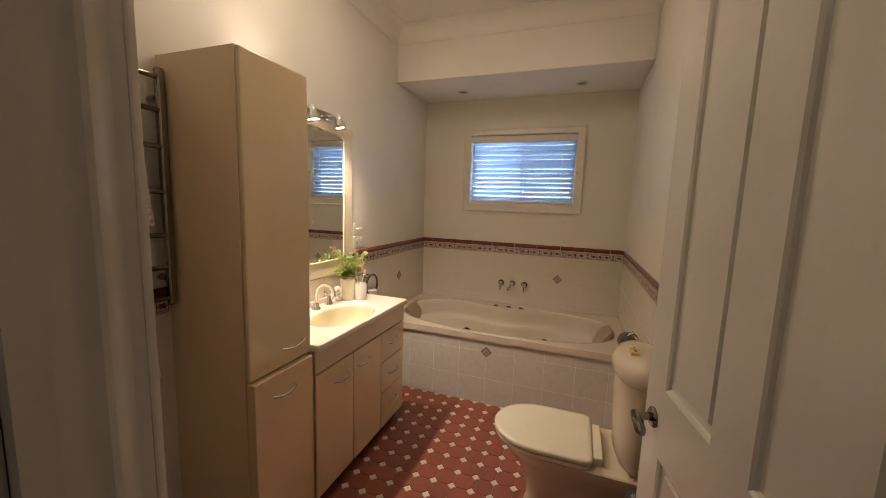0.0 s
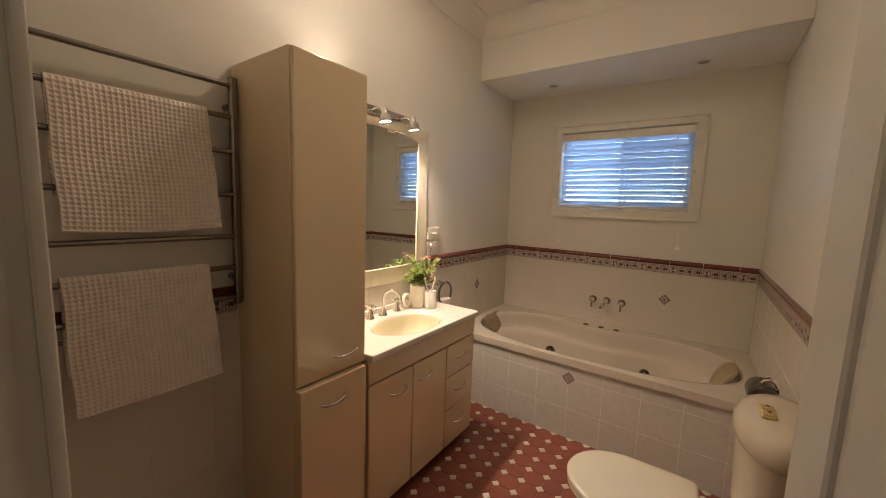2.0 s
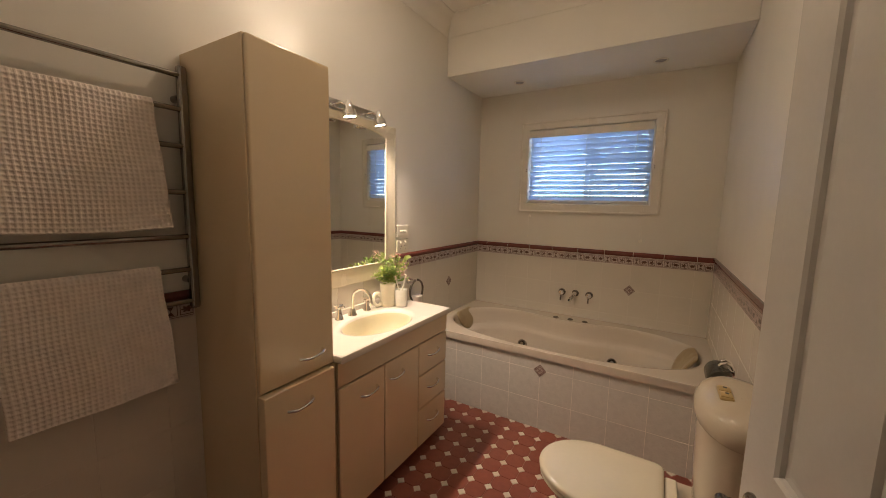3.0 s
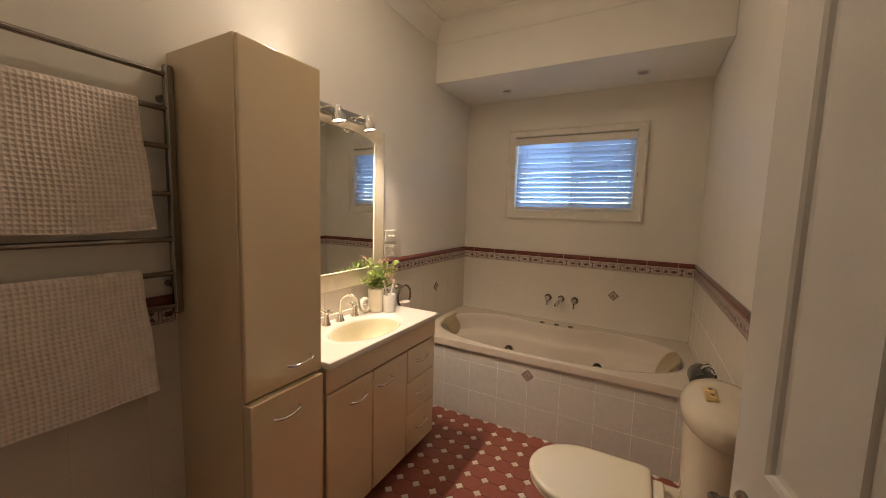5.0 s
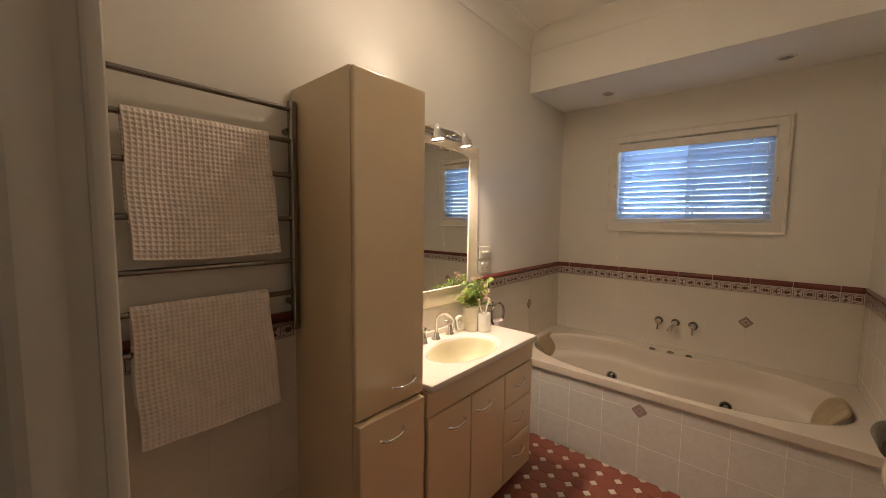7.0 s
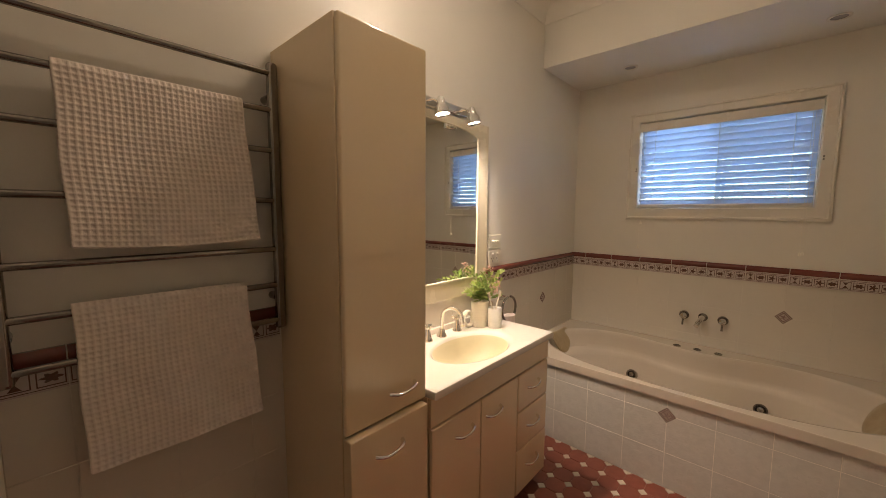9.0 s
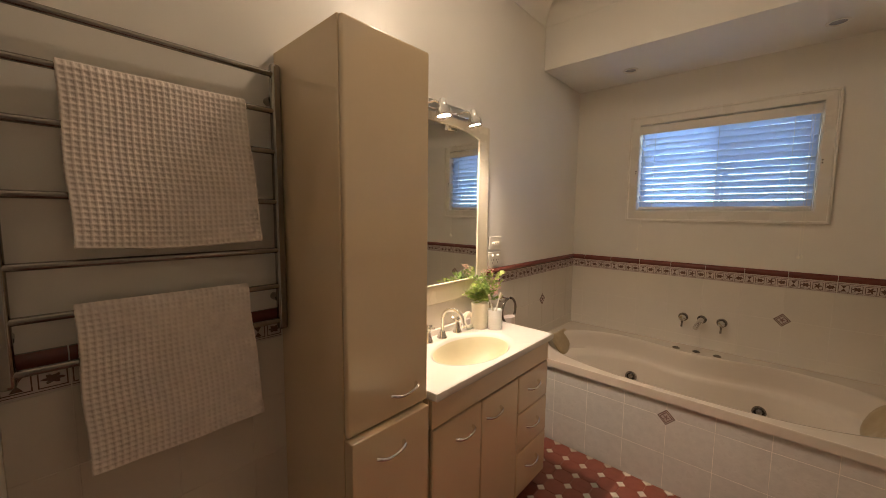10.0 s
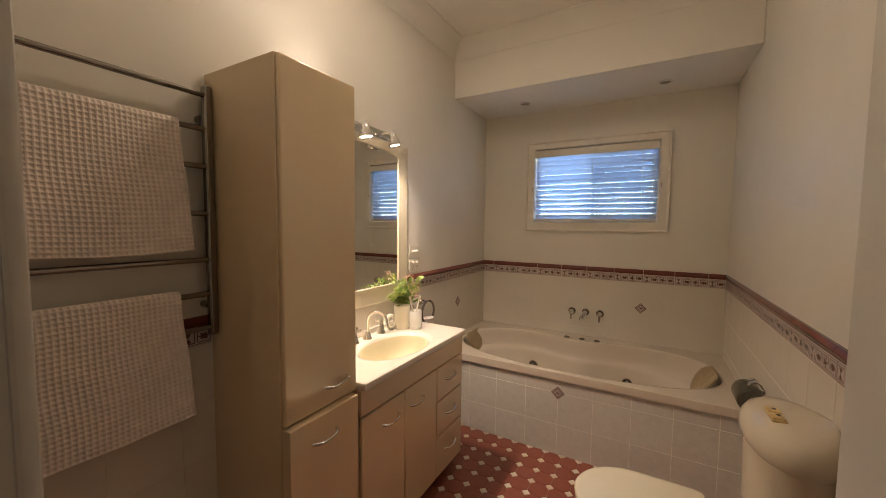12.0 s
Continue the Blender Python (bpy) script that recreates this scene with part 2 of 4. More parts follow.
def cornice(bm, a, b, inward):
    """A cove from a to b along the top of a wall; inward points into the room."""
    a, b, w = Vector(a), Vector(b), Vector(inward)
    prof = [(0, 0), (0, -0.11), (0.004, -0.11)] + [(0.11 - 0.106 * math.cos(radians(x)), -0.11 + 0.104 * math.sin(radians(x))) for x in range(0, 91, 9)] + [(0.11, 0)]
    rings(bm, [[p + w * u + Vector((0, 0, v)) for u, v in prof] for p in (a, b)])


bm = B()
cornice(bm, (0, Y0, H), (0, BULK_Y, H), (1, 0, 0)), cornice(bm, (W, BULK_Y, H), (W, Y0, H), (-1, 0, 0))
cornice(bm, (W, BULK_Y, H), (0, BULK_Y, H), (0, -1, 0)), cornice(bm, (0, Y0, H), (W, Y0, H), (0, 1, 0))
solid("cornice_trim", bm, CEILING, "cream cove cornice round the ceiling", "cornice", kind="structure")

# door frame
frame_thing = thing("door_1_frame", (JX0, Y0, 0), "off-white gloss painted door frame with a stop bead", "door frame", kind="structure")
bm = B()
prof = [(-0.02, 0.0), (-0.008, 0.0), (-0.003, -0.002), (-0.001, -0.006), (0.0, -0.011), (0.0, -0.0140), (-0.0012, -0.0150), (-0.0012, -0.030), (-0.0005, -0.036), (0.0025, -0.042), (0.0065, -0.048), (0.0085, -0.054), (0.0085, -0.061), (0.0060, -0.068), (0.0035, -0.074), (0.0030, -0.082), (0.0045, -0.090), (0.0050, -0.10), (0.0050, -0.13), (-0.02, -0.13)]
rings(bm, [[(JX0 + u, Y0 + v, z) for u, v in prof] for z in (0, DOOR_H)])
part("jamb", bm, GLOSS, frame_thing)
bm = B()
box(bm, (JX1, Y0 - 0.13, 0), (W, Y0, DOOR_H), 0.002)
part("jamb", bm, GLOSS, frame_thing)
part("head", box(B(), (JX0 - 0.02, Y0 - 0.13, DOOR_H), (W, Y0, DOOR_H + 0.02), 0.002), GLOSS, frame_thing)
for y in (Y0 + 0.0, Y0 - 0.13):
    s = 1 if y == Y0 else -1
    bm = B()
    lo, hi = sorted((y, y + s * 0.016))
    if s < 0:
        box(bm, (JX0 - 0.085, lo, 0), (JX0 - 0.012, hi, DOOR_H + 0.08), 0.005)
        part("architrave", bm, GLOSS, frame_thing)

# hall behind the camera
bm = B()
box(bm, (-0.6, -1.6, -0.12), (2.8, Y0 - 0.15, -0.002))
solid("hall_floor", bm, HALLFLOOR, "dark timber hall floor", "floor", kind="structure", smooth=False)
bm = B()
for lo, hi in (((-0.7, -1.7, -0.12), (-0.6, Y0 - 0.13, 2.5)), ((2.8, -1.7, -0.12), (2.9, Y0 - 0.13, 2.5)), ((-0.6, -1.7, -0.12), (2.8, -1.6, 2.5)), ((-0.6, Y0 - 0.13, -0.12), (-0.1, Y0, 2.5)), ((W + 0.1, Y0 - 0.15, -0.12), (2.8, Y0, 2.5))):
    box(bm, lo, hi)
solid("hall_wall", bm, PAINT, "plain cream hall walls", "wall", kind="structure", smooth=False)
solid("hall_ceiling", box(B(), (-0.7, -1.7, 2.4), (2.9, Y0 - 0.13, 2.5)), CEILING, "plain white hall ceiling", "ceiling", kind="structure", smooth=False)

# ---- door leaf ----
hinge, free = Vector((1.765, 0.44, 0)), Vector((1.635, 1.199, 0))
du = (free - hinge).normalized()
dn = Vector((-du.y, du.x, 0))
LEAF_W = (free - hinge).length


def on_door(u, n, z):
    return hinge + du * u + dn * n + Vector((0, 0, z))


def door_box(bm, u0, u1, n0, n1, z0, z1, bevel=0.0):
    b2 = B()
    box(b2, (u0, n0, z0), (u1, n1, z1), bevel)
    m = Matrix(((du.x, dn.x, 0, hinge.x), (du.y, dn.y, 0, hinge.y), (0, 0, 1, 0), (0, 0, 0, 1)))
    b2.transform(m)
    me = bpy.data.meshes.new("scratch")
    b2.to_mesh(me)
    b2.free()
    bm.from_mesh(me)
    bpy.data.meshes.remove(me)


door = thing("door_1", hinge, "off-white gloss panelled door standing open into the bathroom", "door", kind="structure")
P1, P2, LOCK0, LOCK1 = (0.468, 0.668), (0.160, 0.358), 0.83, 1.003
bm = B()
for u0, u1, z0, z1 in ((0, P2[0], 0.01, 2.04), (P2[1], P1[0], 0.01, 2.04), (P1[1], LEAF_W, 0.01, 2.04), (P2[0], P2[1], 0.01, 0.22), (P2[0], P2[1], LOCK0, LOCK1), (P2[0], P2[1], 1.92, 2.04), (P1[0], P1[1], 0.01, 0.22), (P1[0], P1[1], LOCK0, LOCK1), (P1[0], P1[1], 1.92, 2.04)):
    door_box(bm, u0, u1, -0.035, 0, z0, z1)
part("leaf", bm, DOORPAINT, door, smooth=False)
for u0, u1 in (P1, P2):
    for z0, z1 in ((0.22, LOCK0), (LOCK1, 1.92)):
        bm = B()
        loops = []
        for inset, n in ((0.0, 0.0), (0.006, -0.004), (0.009, -0.010), (0.016, -0.012), (0.024, -0.013), (0.028, -0.007)):
            loops.append([on_door(u, n, z) for u, z in ((u0 + inset, z0 + inset), (u1 - inset, z0 + inset), (u1 - inset, z1 - inset), (u0 + inset, z1 - inset))])
        rings(bm, loops, cap0=False)
        part("panel", bm, DOORPAINT, door, smooth=False)
handle = part("door_handle", lathe(B(), [(0.0255, 0), (0.0255, 0.005), (0.022, 0.009), (0.010, 0.010), (0.010, 0.045), (0.0, 0.046)], on_door(LEAF_W - 0.058, 0, 0.911), dn, cap1=False), STEEL, door, "satin chrome lever handle")
bm = B()
pts = [on_door(LEAF_W - 0.053 - s, 0.045 + 0.006 * math.sin(s * 28), 0.914 - 0.02 * (s / 0.11) ** 2) for s in (0, 0.014, 0.03, 0.05, 0.066, 0.078)]
tube(bm, pts, 0.01, radii=[0.010, 0.011, 0.012, 0.013, 0.013, 0.006])
part("lever", bm, STEEL, handle)

# ---- window ----
win = thing("window_1", (0.92, Y1, WZ0), "small painted window with white venetian blind over the bath", "window", kind="structure")
FX0, FX1, FZ0, FZ1 = 0.398, 1.446, 1.373, 2.107
bm = B()
fy = Y1
loops = []
for g, d in ((-0.004, 0.0), (-0.004, 0.022), (-0.001, 0.026), (0.008, 0.026), (0.011, 0.019), (0.016, 0.017), (0.058, 0.017), (0.064, 0.012), (0.065, -0.03)):
    loops.append([(x, fy - d, z) for x, z in ((FX0 + g, FZ0 + g * 1.13), (FX1 - g, FZ0 + g * 1.13), (FX1 - g, FZ1 - g * 0.87), (FX0 + g, FZ1 - g * 0.87))])
rings(bm, loops, cap0=False, cap1=False)
part("window_frame", bm, FRAMEPAINT, win)
bm = B()
box(bm, (WX0, Y1 + 0.07, WZ0), (WX0 + 0.03, Y1 + 0.095, WZ1)), box(bm, (WX1 - 0.03, Y1 + 0.07, WZ0), (WX1, Y1 + 0.095, WZ1)), box(bm, (0.910, Y1 + 0.07, WZ0 + 0.03), (0.935, Y1 + 0.095, WZ1 - 0.03))
box(bm, (WX0 + 0.03, Y1 + 0.07, WZ0), (WX1 - 0.03, Y1 + 0.095, WZ0 + 0.03)), box(bm, (WX0 + 0.03, Y1 + 0.07, WZ1 - 0.03), (WX1 - 0.03, Y1 + 0.095, WZ1))
part("sash", bm, FRAMEPAINT, win, smooth=False)
for x0, x1 in ((WX0 + 0.03, 0.910), (0.935, WX1 - 0.03)):
    pane = part("pane", box(B(), (x0, Y1 + 0.08, WZ0 + 0.03), (x1, Y1 + 0.084, WZ1 - 0.03)), GLASS, win, smooth=False)
    pane.visible_shadow = False

blind = thing("venetian_blind", (0.92, Y1 + 0.02, WZ0), "white venetian blind with slats closed over the window", "blind")
part("valance", box(B(), (WX0 - 0.003, Y1 - 0.018, 1.984), (WX1 + 0.001, Y1 - 0.010, 2.041), 0.003), FRAMEPAINT, blind)
part("headrail", box(B(), (WX0 + 0.012, Y1, 2.0), (WX1 - 0.012, Y1 + 0.04, 2.04)), PLASTIC, blind, smooth=False)
bm = B()
tilt = radians(-42.5)
loops = []
for x in (WX0 + 0.008, WX1 - 0.006):
    sec = [(-0.025 + 0.05 * k / 6, 0.003 * (1 - (2 * k / 6 - 1) ** 2)) for k in range(7)]
    sec = sec + [(u, v - 0.0022) for u, v in reversed(sec)]
    loops.append([(x, u * math.cos(tilt) - v * math.sin(tilt), u * math.sin(tilt) + v * math.cos(tilt)) for u, v in sec])
rings(bm, loops)
slat_mesh = mesh_of("slat", bm, SLAT)
for k in range(13):
    ob = new("slat", slat_mesh)
    ob.parent = blind
    ob.matrix_parent_inverse = blind.matrix_world.inverted()
    ob.matrix_basis = pose(0, Y1 + 0.020, 1.493 + 0.0405 * k, random.uniform(-0.9, 0.9), random.uniform(-0.08, 0.08), 0)
part("bottom_rail", box(B(), (WX0 + 0.008, Y1 - 0.004, 1.451), (WX1 - 0.012, Y1 + 0.046, 1.471), 0.004), FRAMEPAINT, blind)
for x in (0.56, 0.92, 1.27):
    bm = B()
    tube(bm, [(x, Y1 - 0.006, 1.99), (x, Y1 - 0.006, 1.47)], 0.0012, 6)
    part("ladder_cord", bm, PLASTIC, blind)
for x, z in ((0.500, 1.330), (0.490, 1.155), (1.338, 1.168), (1.350, 1.172)):
    bm = B()
    tube(bm, [(x, Y1 - 0.016, 1.99), (x, Y1 - 0.030, FZ0 + 0.02), (x, Y1 - 0.030, z + 0.02)], 0.0009, 6)
    cord = part("pull_cord", bm, PLASTIC, blind)
    part("tassel", lathe(B(), [(0.002, 0.02), (0.006, 0.012), (0.007, 0.0), (0.004, -0.002)], (x, Y1 - 0.030, z)), PLASTIC, cord)
grille = thing("security_grille", (1.14, Y1 + 0.125, WZ0), "dark diamond-mesh security grille outside the sliding pane", "grille")
GX0, GX1, GZ0, GZ1, GY = 0.94, WX1, WZ0, WZ1, Y1 + 0.125
bm = B()
for lo, hi in (((GX0, GZ0), (GX1, GZ0 + 0.016)), ((GX0, GZ1 - 0.016), (GX1, GZ1)), ((GX0, GZ0 + 0.016), (GX0 + 0.016, GZ1 - 0.016)), ((GX1 - 0.016, GZ0 + 0.016), (GX1, GZ1 - 0.016))):
    box(bm, (lo[0], GY - 0.008, lo[1]), (hi[0], GY + 0.008, hi[1]))
part("frame", bm, SHADOWGAP, grille, smooth=False)
part("fly_mesh", box(B(), (GX0 + 0.004, GY - 0.014, GZ0 + 0.004), (GX1 - 0.004, GY - 0.0125, GZ1 - 0.004)), FLYMESH, grille, "fine dark fly mesh", smooth=False)
GW, GH = GX1 - GX0 - 0.02, GZ1 - GZ0 - 0.02
for slope in (1, -1):
    for k in range(-8, 9):
        cx0 = GX0 + 0.01 + GW / 2 + k * 0.078
        lo = max(-GH / 2, (-GW / 2 - k * 0.078) / 0.55)
        hi = min(GH / 2, (GW / 2 - k * 0.078) / 0.55)
        if hi - lo > 0.03:
            zc = (GZ0 + GZ1) / 2
            part("grille_bar", tube(B(), [(cx0 + 0.55 * lo, GY + 0.003 * slope, zc + slope * lo), (cx0 + 0.55 * hi, GY + 0.003 * slope, zc + slope * hi)], 0.0042, 6), SHADOWGAP, grille)
for x in (FX0 + 0.05, FX1 - 0.05):
    bm = B()
    for dz in (-0.008, 0.008):
        lathe(bm, [(0.004, 0), (0.004, 0.002)], (x, Y1 - 0.018, 1.72 + dz), (0, -1, 0), 10)
    solid("blind_holddown", bm, SHADOWGAP, "pair of dark screw holes on the window frame", "fitting")

for x in (0.44, 1.385):
    dl = thing("downlight", (x, 3.22, BULK_Z), "small round recessed downlight, unlit, in the bulkhead", "downlight", "bulkhead downlights")
    part("trim_ring", lathe(B(), [(0.046, 0), (0.046, -0.004), (0.040, -0.007), (0.033, -0.004), (0.033, 0.0)], (x, 3.22, BULK_Z), n=36, cap0=False, cap1=False), PLASTIC, dl)
    part("lens", lathe(B(), [(0.033, -0.001), (0.02, -0.003), (0.0, -0.0035)], (x, 3.22, BULK_Z), n=36, cap1=False, cap0=False), DARKGLASS, dl)

oyster = thing("ceiling_lamp", (0.70, 1.67, H), "round ceiling lamp, lit", "lamp")
part("base", lathe(B(), [(0.11, 0), (0.11, -0.02)], (0.70, 1.67, H), n=36), PLASTIC, oyster)
part("diffuser", lathe(B(), [(0.10, -0.02), (0.098, -0.028), (0.0, -0.034)], (0.70, 1.67, H), n=36, cap1=False), DIFFUSER, oyster)

# ---- bath ----
bath = thing("bathtub", (0.9, 3.0, 0), "champagne acrylic spa bath set in a tiled surround", "bathtub")
N = 96


def opening(a, s=1.0):
    """A point of the bath's mouth at angle a, shrunk to s."""
    c, k = Vector((0.905, 3.014)), 2.45
    ca, sa = math.cos(a), math.sin(a)
    r = (abs(ca) ** k + abs(sa) ** k) ** (-1 / k)
    x, y = 0.842 * r * ca, 0.398 * r * sa
    if y > 0:
        y -= 0.125 * math.exp(-((x + 0.0) / 0.33) ** 2) * min(1, y / 0.3)
    return c.x + x * s, c.y + y * s


def edge_of(a, grow=0.0):
    x, y = math.cos(a), math.sin(a)
    x0, x1, y0, y1 = 0.004 - grow, W - 0.004 + grow, BATH_Y - 0.016 - grow, Y1 - 0.004 + grow
    cx, cy = 0.905, 3.045
    t = min(((x1 - cx) / x if x > 1e-9 else (x0 - cx) / x if x < -1e-9 else 9), ((y1 - cy) / y if y > 1e-9 else (y0 - cy) / y if y < -1e-9 else 9))
    return cx + x * t, cy + y * t


angs = [k * math.tau / N for k in range(N)]
corner = [math.atan2(dy, dx) % math.tau for dx, dy in ((W - 0.004 - 0.905, Y1 - 0.004 - 3.045), (0.004 - 0.905, Y1 - 0.004 - 3.045), (0.004 - 0.905, BATH_Y - 0.016 - 3.045), (W - 0.004 - 0.905, BATH_Y - 0.016 - 3.045))]
for c in corner:
    angs[min(range(N), key=lambda i: abs(angs[i] - c))] = c
loops = [[(*edge_of(a, -0.02), RIM - 0.047) for a in angs], [(*edge_of(a), RIM - 0.047) for a in angs], [(*edge_of(a), RIM - 0.045) for a in angs], [(*edge_of(a), RIM - 0.007) for a in angs], [(*edge_of(a), RIM - 0.004) for a in angs], [(*edge_of(a, -0.0012), RIM - 0.0012) for a in angs], [(*edge_of(a, -0.004), RIM) for a in angs], [(*edge_of(a, -0.007), RIM) for a in angs], [(*edge_of(a, -0.014), RIM) for a in angs]]
loops += [[(*opening(a, s), z) for a in angs] for s, z in ((1.03, RIM + 0.001), (1.005, RIM), (0.994, RIM - 0.004), (0.985, RIM - 0.014), (0.978, RIM - 0.04), (0.962, RIM - 0.10), (0.945, RIM - 0.125), (0.91, RIM - 0.137), (0.878, RIM - 0.145), (0.855, RIM - 0.165), (0.81, 0.24), (0.77, 0.17), (0.70, 0.14), (0.4, 0.13))]
part("tub", rings(B(), loops, cap0=False), ACRYLIC, bath)
for sx in (-1, 1):
    bm = B()
    loops = []
    for d, g in ((0.0, 0.9), (0.005, 1.0), (0.014, 1.0), (0.021, 0.93), (0.024, 0.75), (0.025, 0.3)):
        lp = []
        for k in range(32):
            a = k * math.tau / 32
            v, w = math.cos(a), math.sin(a)
            v = abs(v) ** 0.85 * (1 if v > 0 else -1) * (0.155 if sx > 0 else 0.120) * (1 + 0.36 * w) - (0.045 if sx > 0 else 0.0) * w
            w = min(w, 0.80)
            lp.append(Vector((-d - 0.9 * (v * g) ** 2, v * g, w * (0.115 if sx > 0 else 0.098) * g)))
        loops.append(lp)
    rings(bm, loops)
    bm.transform(pose(1.680, 3.040, 0.455, 0, 34, 0) if sx > 0 else pose(0.090, 3.085, 0.456, 0, 24, 180))
    part("headrest", bm, CUSHION, bath, "tan padded headrest")
# chrome jets, buttons and tap parts use dark STEEL, dark reflections in its colour
for x, y in ((0.545, 3.262), (1.236, 3.262)):
    part("spa_jet", lathe(B(), [(0.034, -0.03), (0.034, 0.008), (0.028, 0.015), (0.019, 0.006), (0.015, 0.012), (0.0, 0.013)], (x, y, 0.272), (0, -0.95, 0.35), cap1=False), STEEL, bath, "round chrome spa jet")
part("waste", lathe(B(), [(0.03, 0), (0.028, 0.004), (0.0, 0.005)], (0.9, 3.02, 0.13), cap1=False), CHROME, bath, "chrome bath waste")
for x in (0.791, 0.905, 1.015):
    part("spa_button", lathe(B(), [(0.022, 0), (0.022, 0.004), (0.016, 0.007), (0.012, 0.004), (0.0, 0.005)], (x, 3.345, RIM), cap1=False), STEEL, bath, "round chrome spa button")
for x in (0.802, 1.016):
    tap = thing("bath_tap", (x, Y1, 0.714), "chrome lever bath tap on a round plate", "tap", "bath taps")
    part("wall_plate", lathe(B(), [(0.029, 0), (0.029, 0.004), (0.024, 0.008)], (x, Y1 - 0.006, 0.714), (0, -1, 0)), STEEL, tap)
    part("body", lathe(B(), [(0.019, 0), (0.020, 0.03), (0.018, 0.045), (0.0, 0.048)], (x, Y1 - 0.012, 0.714), (0, -1, 0), cap1=False), CHROME, tap)
    part("lever", tube(B(), [(x, Y1 - 0.045, 0.70), (x, Y1 - 0.052, 0.68), (x, Y1 - 0.060, 0.655)], 0.005, radii=[0.006, 0.005, 0.006]), STEEL, tap)
spout = thing("bath_spout", (0.908, Y1, 0.714), "chrome bath spout sloping out of the tiles", "tap", "bath taps")
part("wall_plate", lathe(B(), [(0.027, 0), (0.027, 0.004), (0.020, 0.012)], (0.908, Y1 - 0.006, 0.716), (0, -1, 0)), STEEL, spout)
part("pipe", tube(B(), [(0.908, Y1 - 0.01, 0.716), (0.904, Y1 - 0.03, 0.714), (0.897, Y1 - 0.06, 0.700), (0.889, Y1 - 0.095, 0.680), (0.886, Y1 - 0.108, 0.672)], 0.013, radii=[0.017, 0.017, 0.015, 0.0145, 0.0145]), CHROME, spout)

# ---- vanity and tall cabinet ----
VY0, VY1, VX, CT = 1.362, 2.222, 0.412, 0.809


def pull(parent, y, z, x, length=0.1):
    """A bowed chrome bar handle with its feet."""
    h = part("handle", tube(B(), [(x, y - length / 2, z - 0.004), (x + 0.016, y - length / 2 + 0.012, z - 0.004), (x + 0.024, y - length / 4, z - 0.003), (x + 0.027, y, z), (x + 0.025, y + length / 4, z + 0.004), (x + 0.017, y + length / 2 - 0.01, z + 0.006), (x, y + length / 2, z + 0.006)], 0.005, radii=[0.0065, 0.0058, 0.0046, 0.0046, 0.0058, 0.0075, 0.0065]), CHROME, parent, "bowed chrome handle")
    return h


def front(parent, name, y0, y1, z0, z1, x0=VX, t=0.018):
    return part(name, box(B(), (x0 - t, y0, z0), (x0, y1, z1), 0.008, 2), LAMINATE, parent)


vanity = thing("vanity_cabinet", (0.2, 1.8, 0), "beige gloss vanity cabinet with two doors and three drawers", "cabinet")
bm = box(B(), (0.004, VY0, 0.065), (VX - 0.020, VY1, 0.664), 0.002, 1)
for y0, y1 in ((VY0, VY0 + 0.018), (VY1 - 0.018, VY1)):
    box(bm, (0.004, y0, 0.665), (VX - 0.022, y1, 0.776))
part("body", bm, LAMINATE, vanity)
# plinth coloured near-black for the shade under the cabinet
part("plinth", box(B(), (0.004, VY0 + 0.005, 0.0), (VX - 0.06, VY1 - 0.03, 0.065)), SHADOWGAP, vanity, "recessed plinth with gap shade in its dark colour", smooth=False)
part("top_rail", box(B(), (VX - 0.020, VY0, 0.672), (VX - 0.002, VY1, 0.776), 0.002, 1), LAMINATE, vanity)
for y0, y1, hy in ((VY0 + 0.002, 1.648, 1.540), (1.652, 1.930, 1.733)):
    d = front(vanity, "door", y0, y1, 0.07, 0.666)
    pull(d, hy, 0.585, VX)
for z0, z1, hz in ((0.486, 0.666, 0.588), (0.294, 0.482, 0.399), (0.07, 0.290, 0.200)):
    d = front(vanity, "drawer", 1.934, VY1 - 0.002, z0, z1)
    pull(d, 2.066, hz, VX)

tall = thing("tall_cabinet", (0.2, 1.2, 0), "tall narrow beige gloss cabinet with two doors", "cabinet")
TY0, TY1, TX = 1.044, 1.358, 0.392
part("body", box(B(), (0.004, TY0, 0.06), (TX - 0.02, TY1, 1.909), 0.002, 1), LAMINATE, tall)
part("plinth", box(B(), (0.004, TY0 + 0.004, 0.0), (TX - 0.05, TY1 - 0.004, 0.06)), SHADOWGAP, tall, "recessed plinth with gap shade in its dark colour", smooth=False)
d = part("door", box(B(), (TX - 0.018, TY0 + 0.001, 0.782), (TX, TY1 - 0.001, 1.904), 0.006, 3), LAMINATE, tall)
pull(d, 1.252, 0.853, TX)
d = part("door", box(B(), (TX - 0.018, TY0 + 0.001, 0.07), (TX + 0.022, TY1 - 0.016, 0.775), 0.004, 3), LAMINATE, tall)
pull(d, 1.180, 0.697, TX + 0.022)

counter = thing("washbasin", (0.2, 1.8, 0.78), "cream moulded washbasin slab with an oval bowl on the vanity", "washbasin")
cx, cy, ax, ay = 0.248, 1.79, 0.140, 0.217
X0, X1, YA, YB = 0.004, 0.432, 1.360, 2.230


def rect_at(a, g=0.0):
    x, y = math.cos(a), math.sin(a)
    t = min(((X1 - g - cx) / x if x > 1e-9 else (X0 - cx) / x if x < -1e-9 else 9), ((YB - g - cy) / y if y > 1e-9 else (YA + g - cy) / y if y < -1e-9 else 9))
    return cx + x * t, cy + y * t


angs = [k * math.tau / 80 for k in range(80)]
for sx, sy in ((X1, YB), (X0, YB), (X0, YA), (X1, YA)):
    c = math.atan2(sy - cy, sx - cx) % math.tau
    angs[min(range(80), key=lambda i: abs(angs[i] - c))] = c


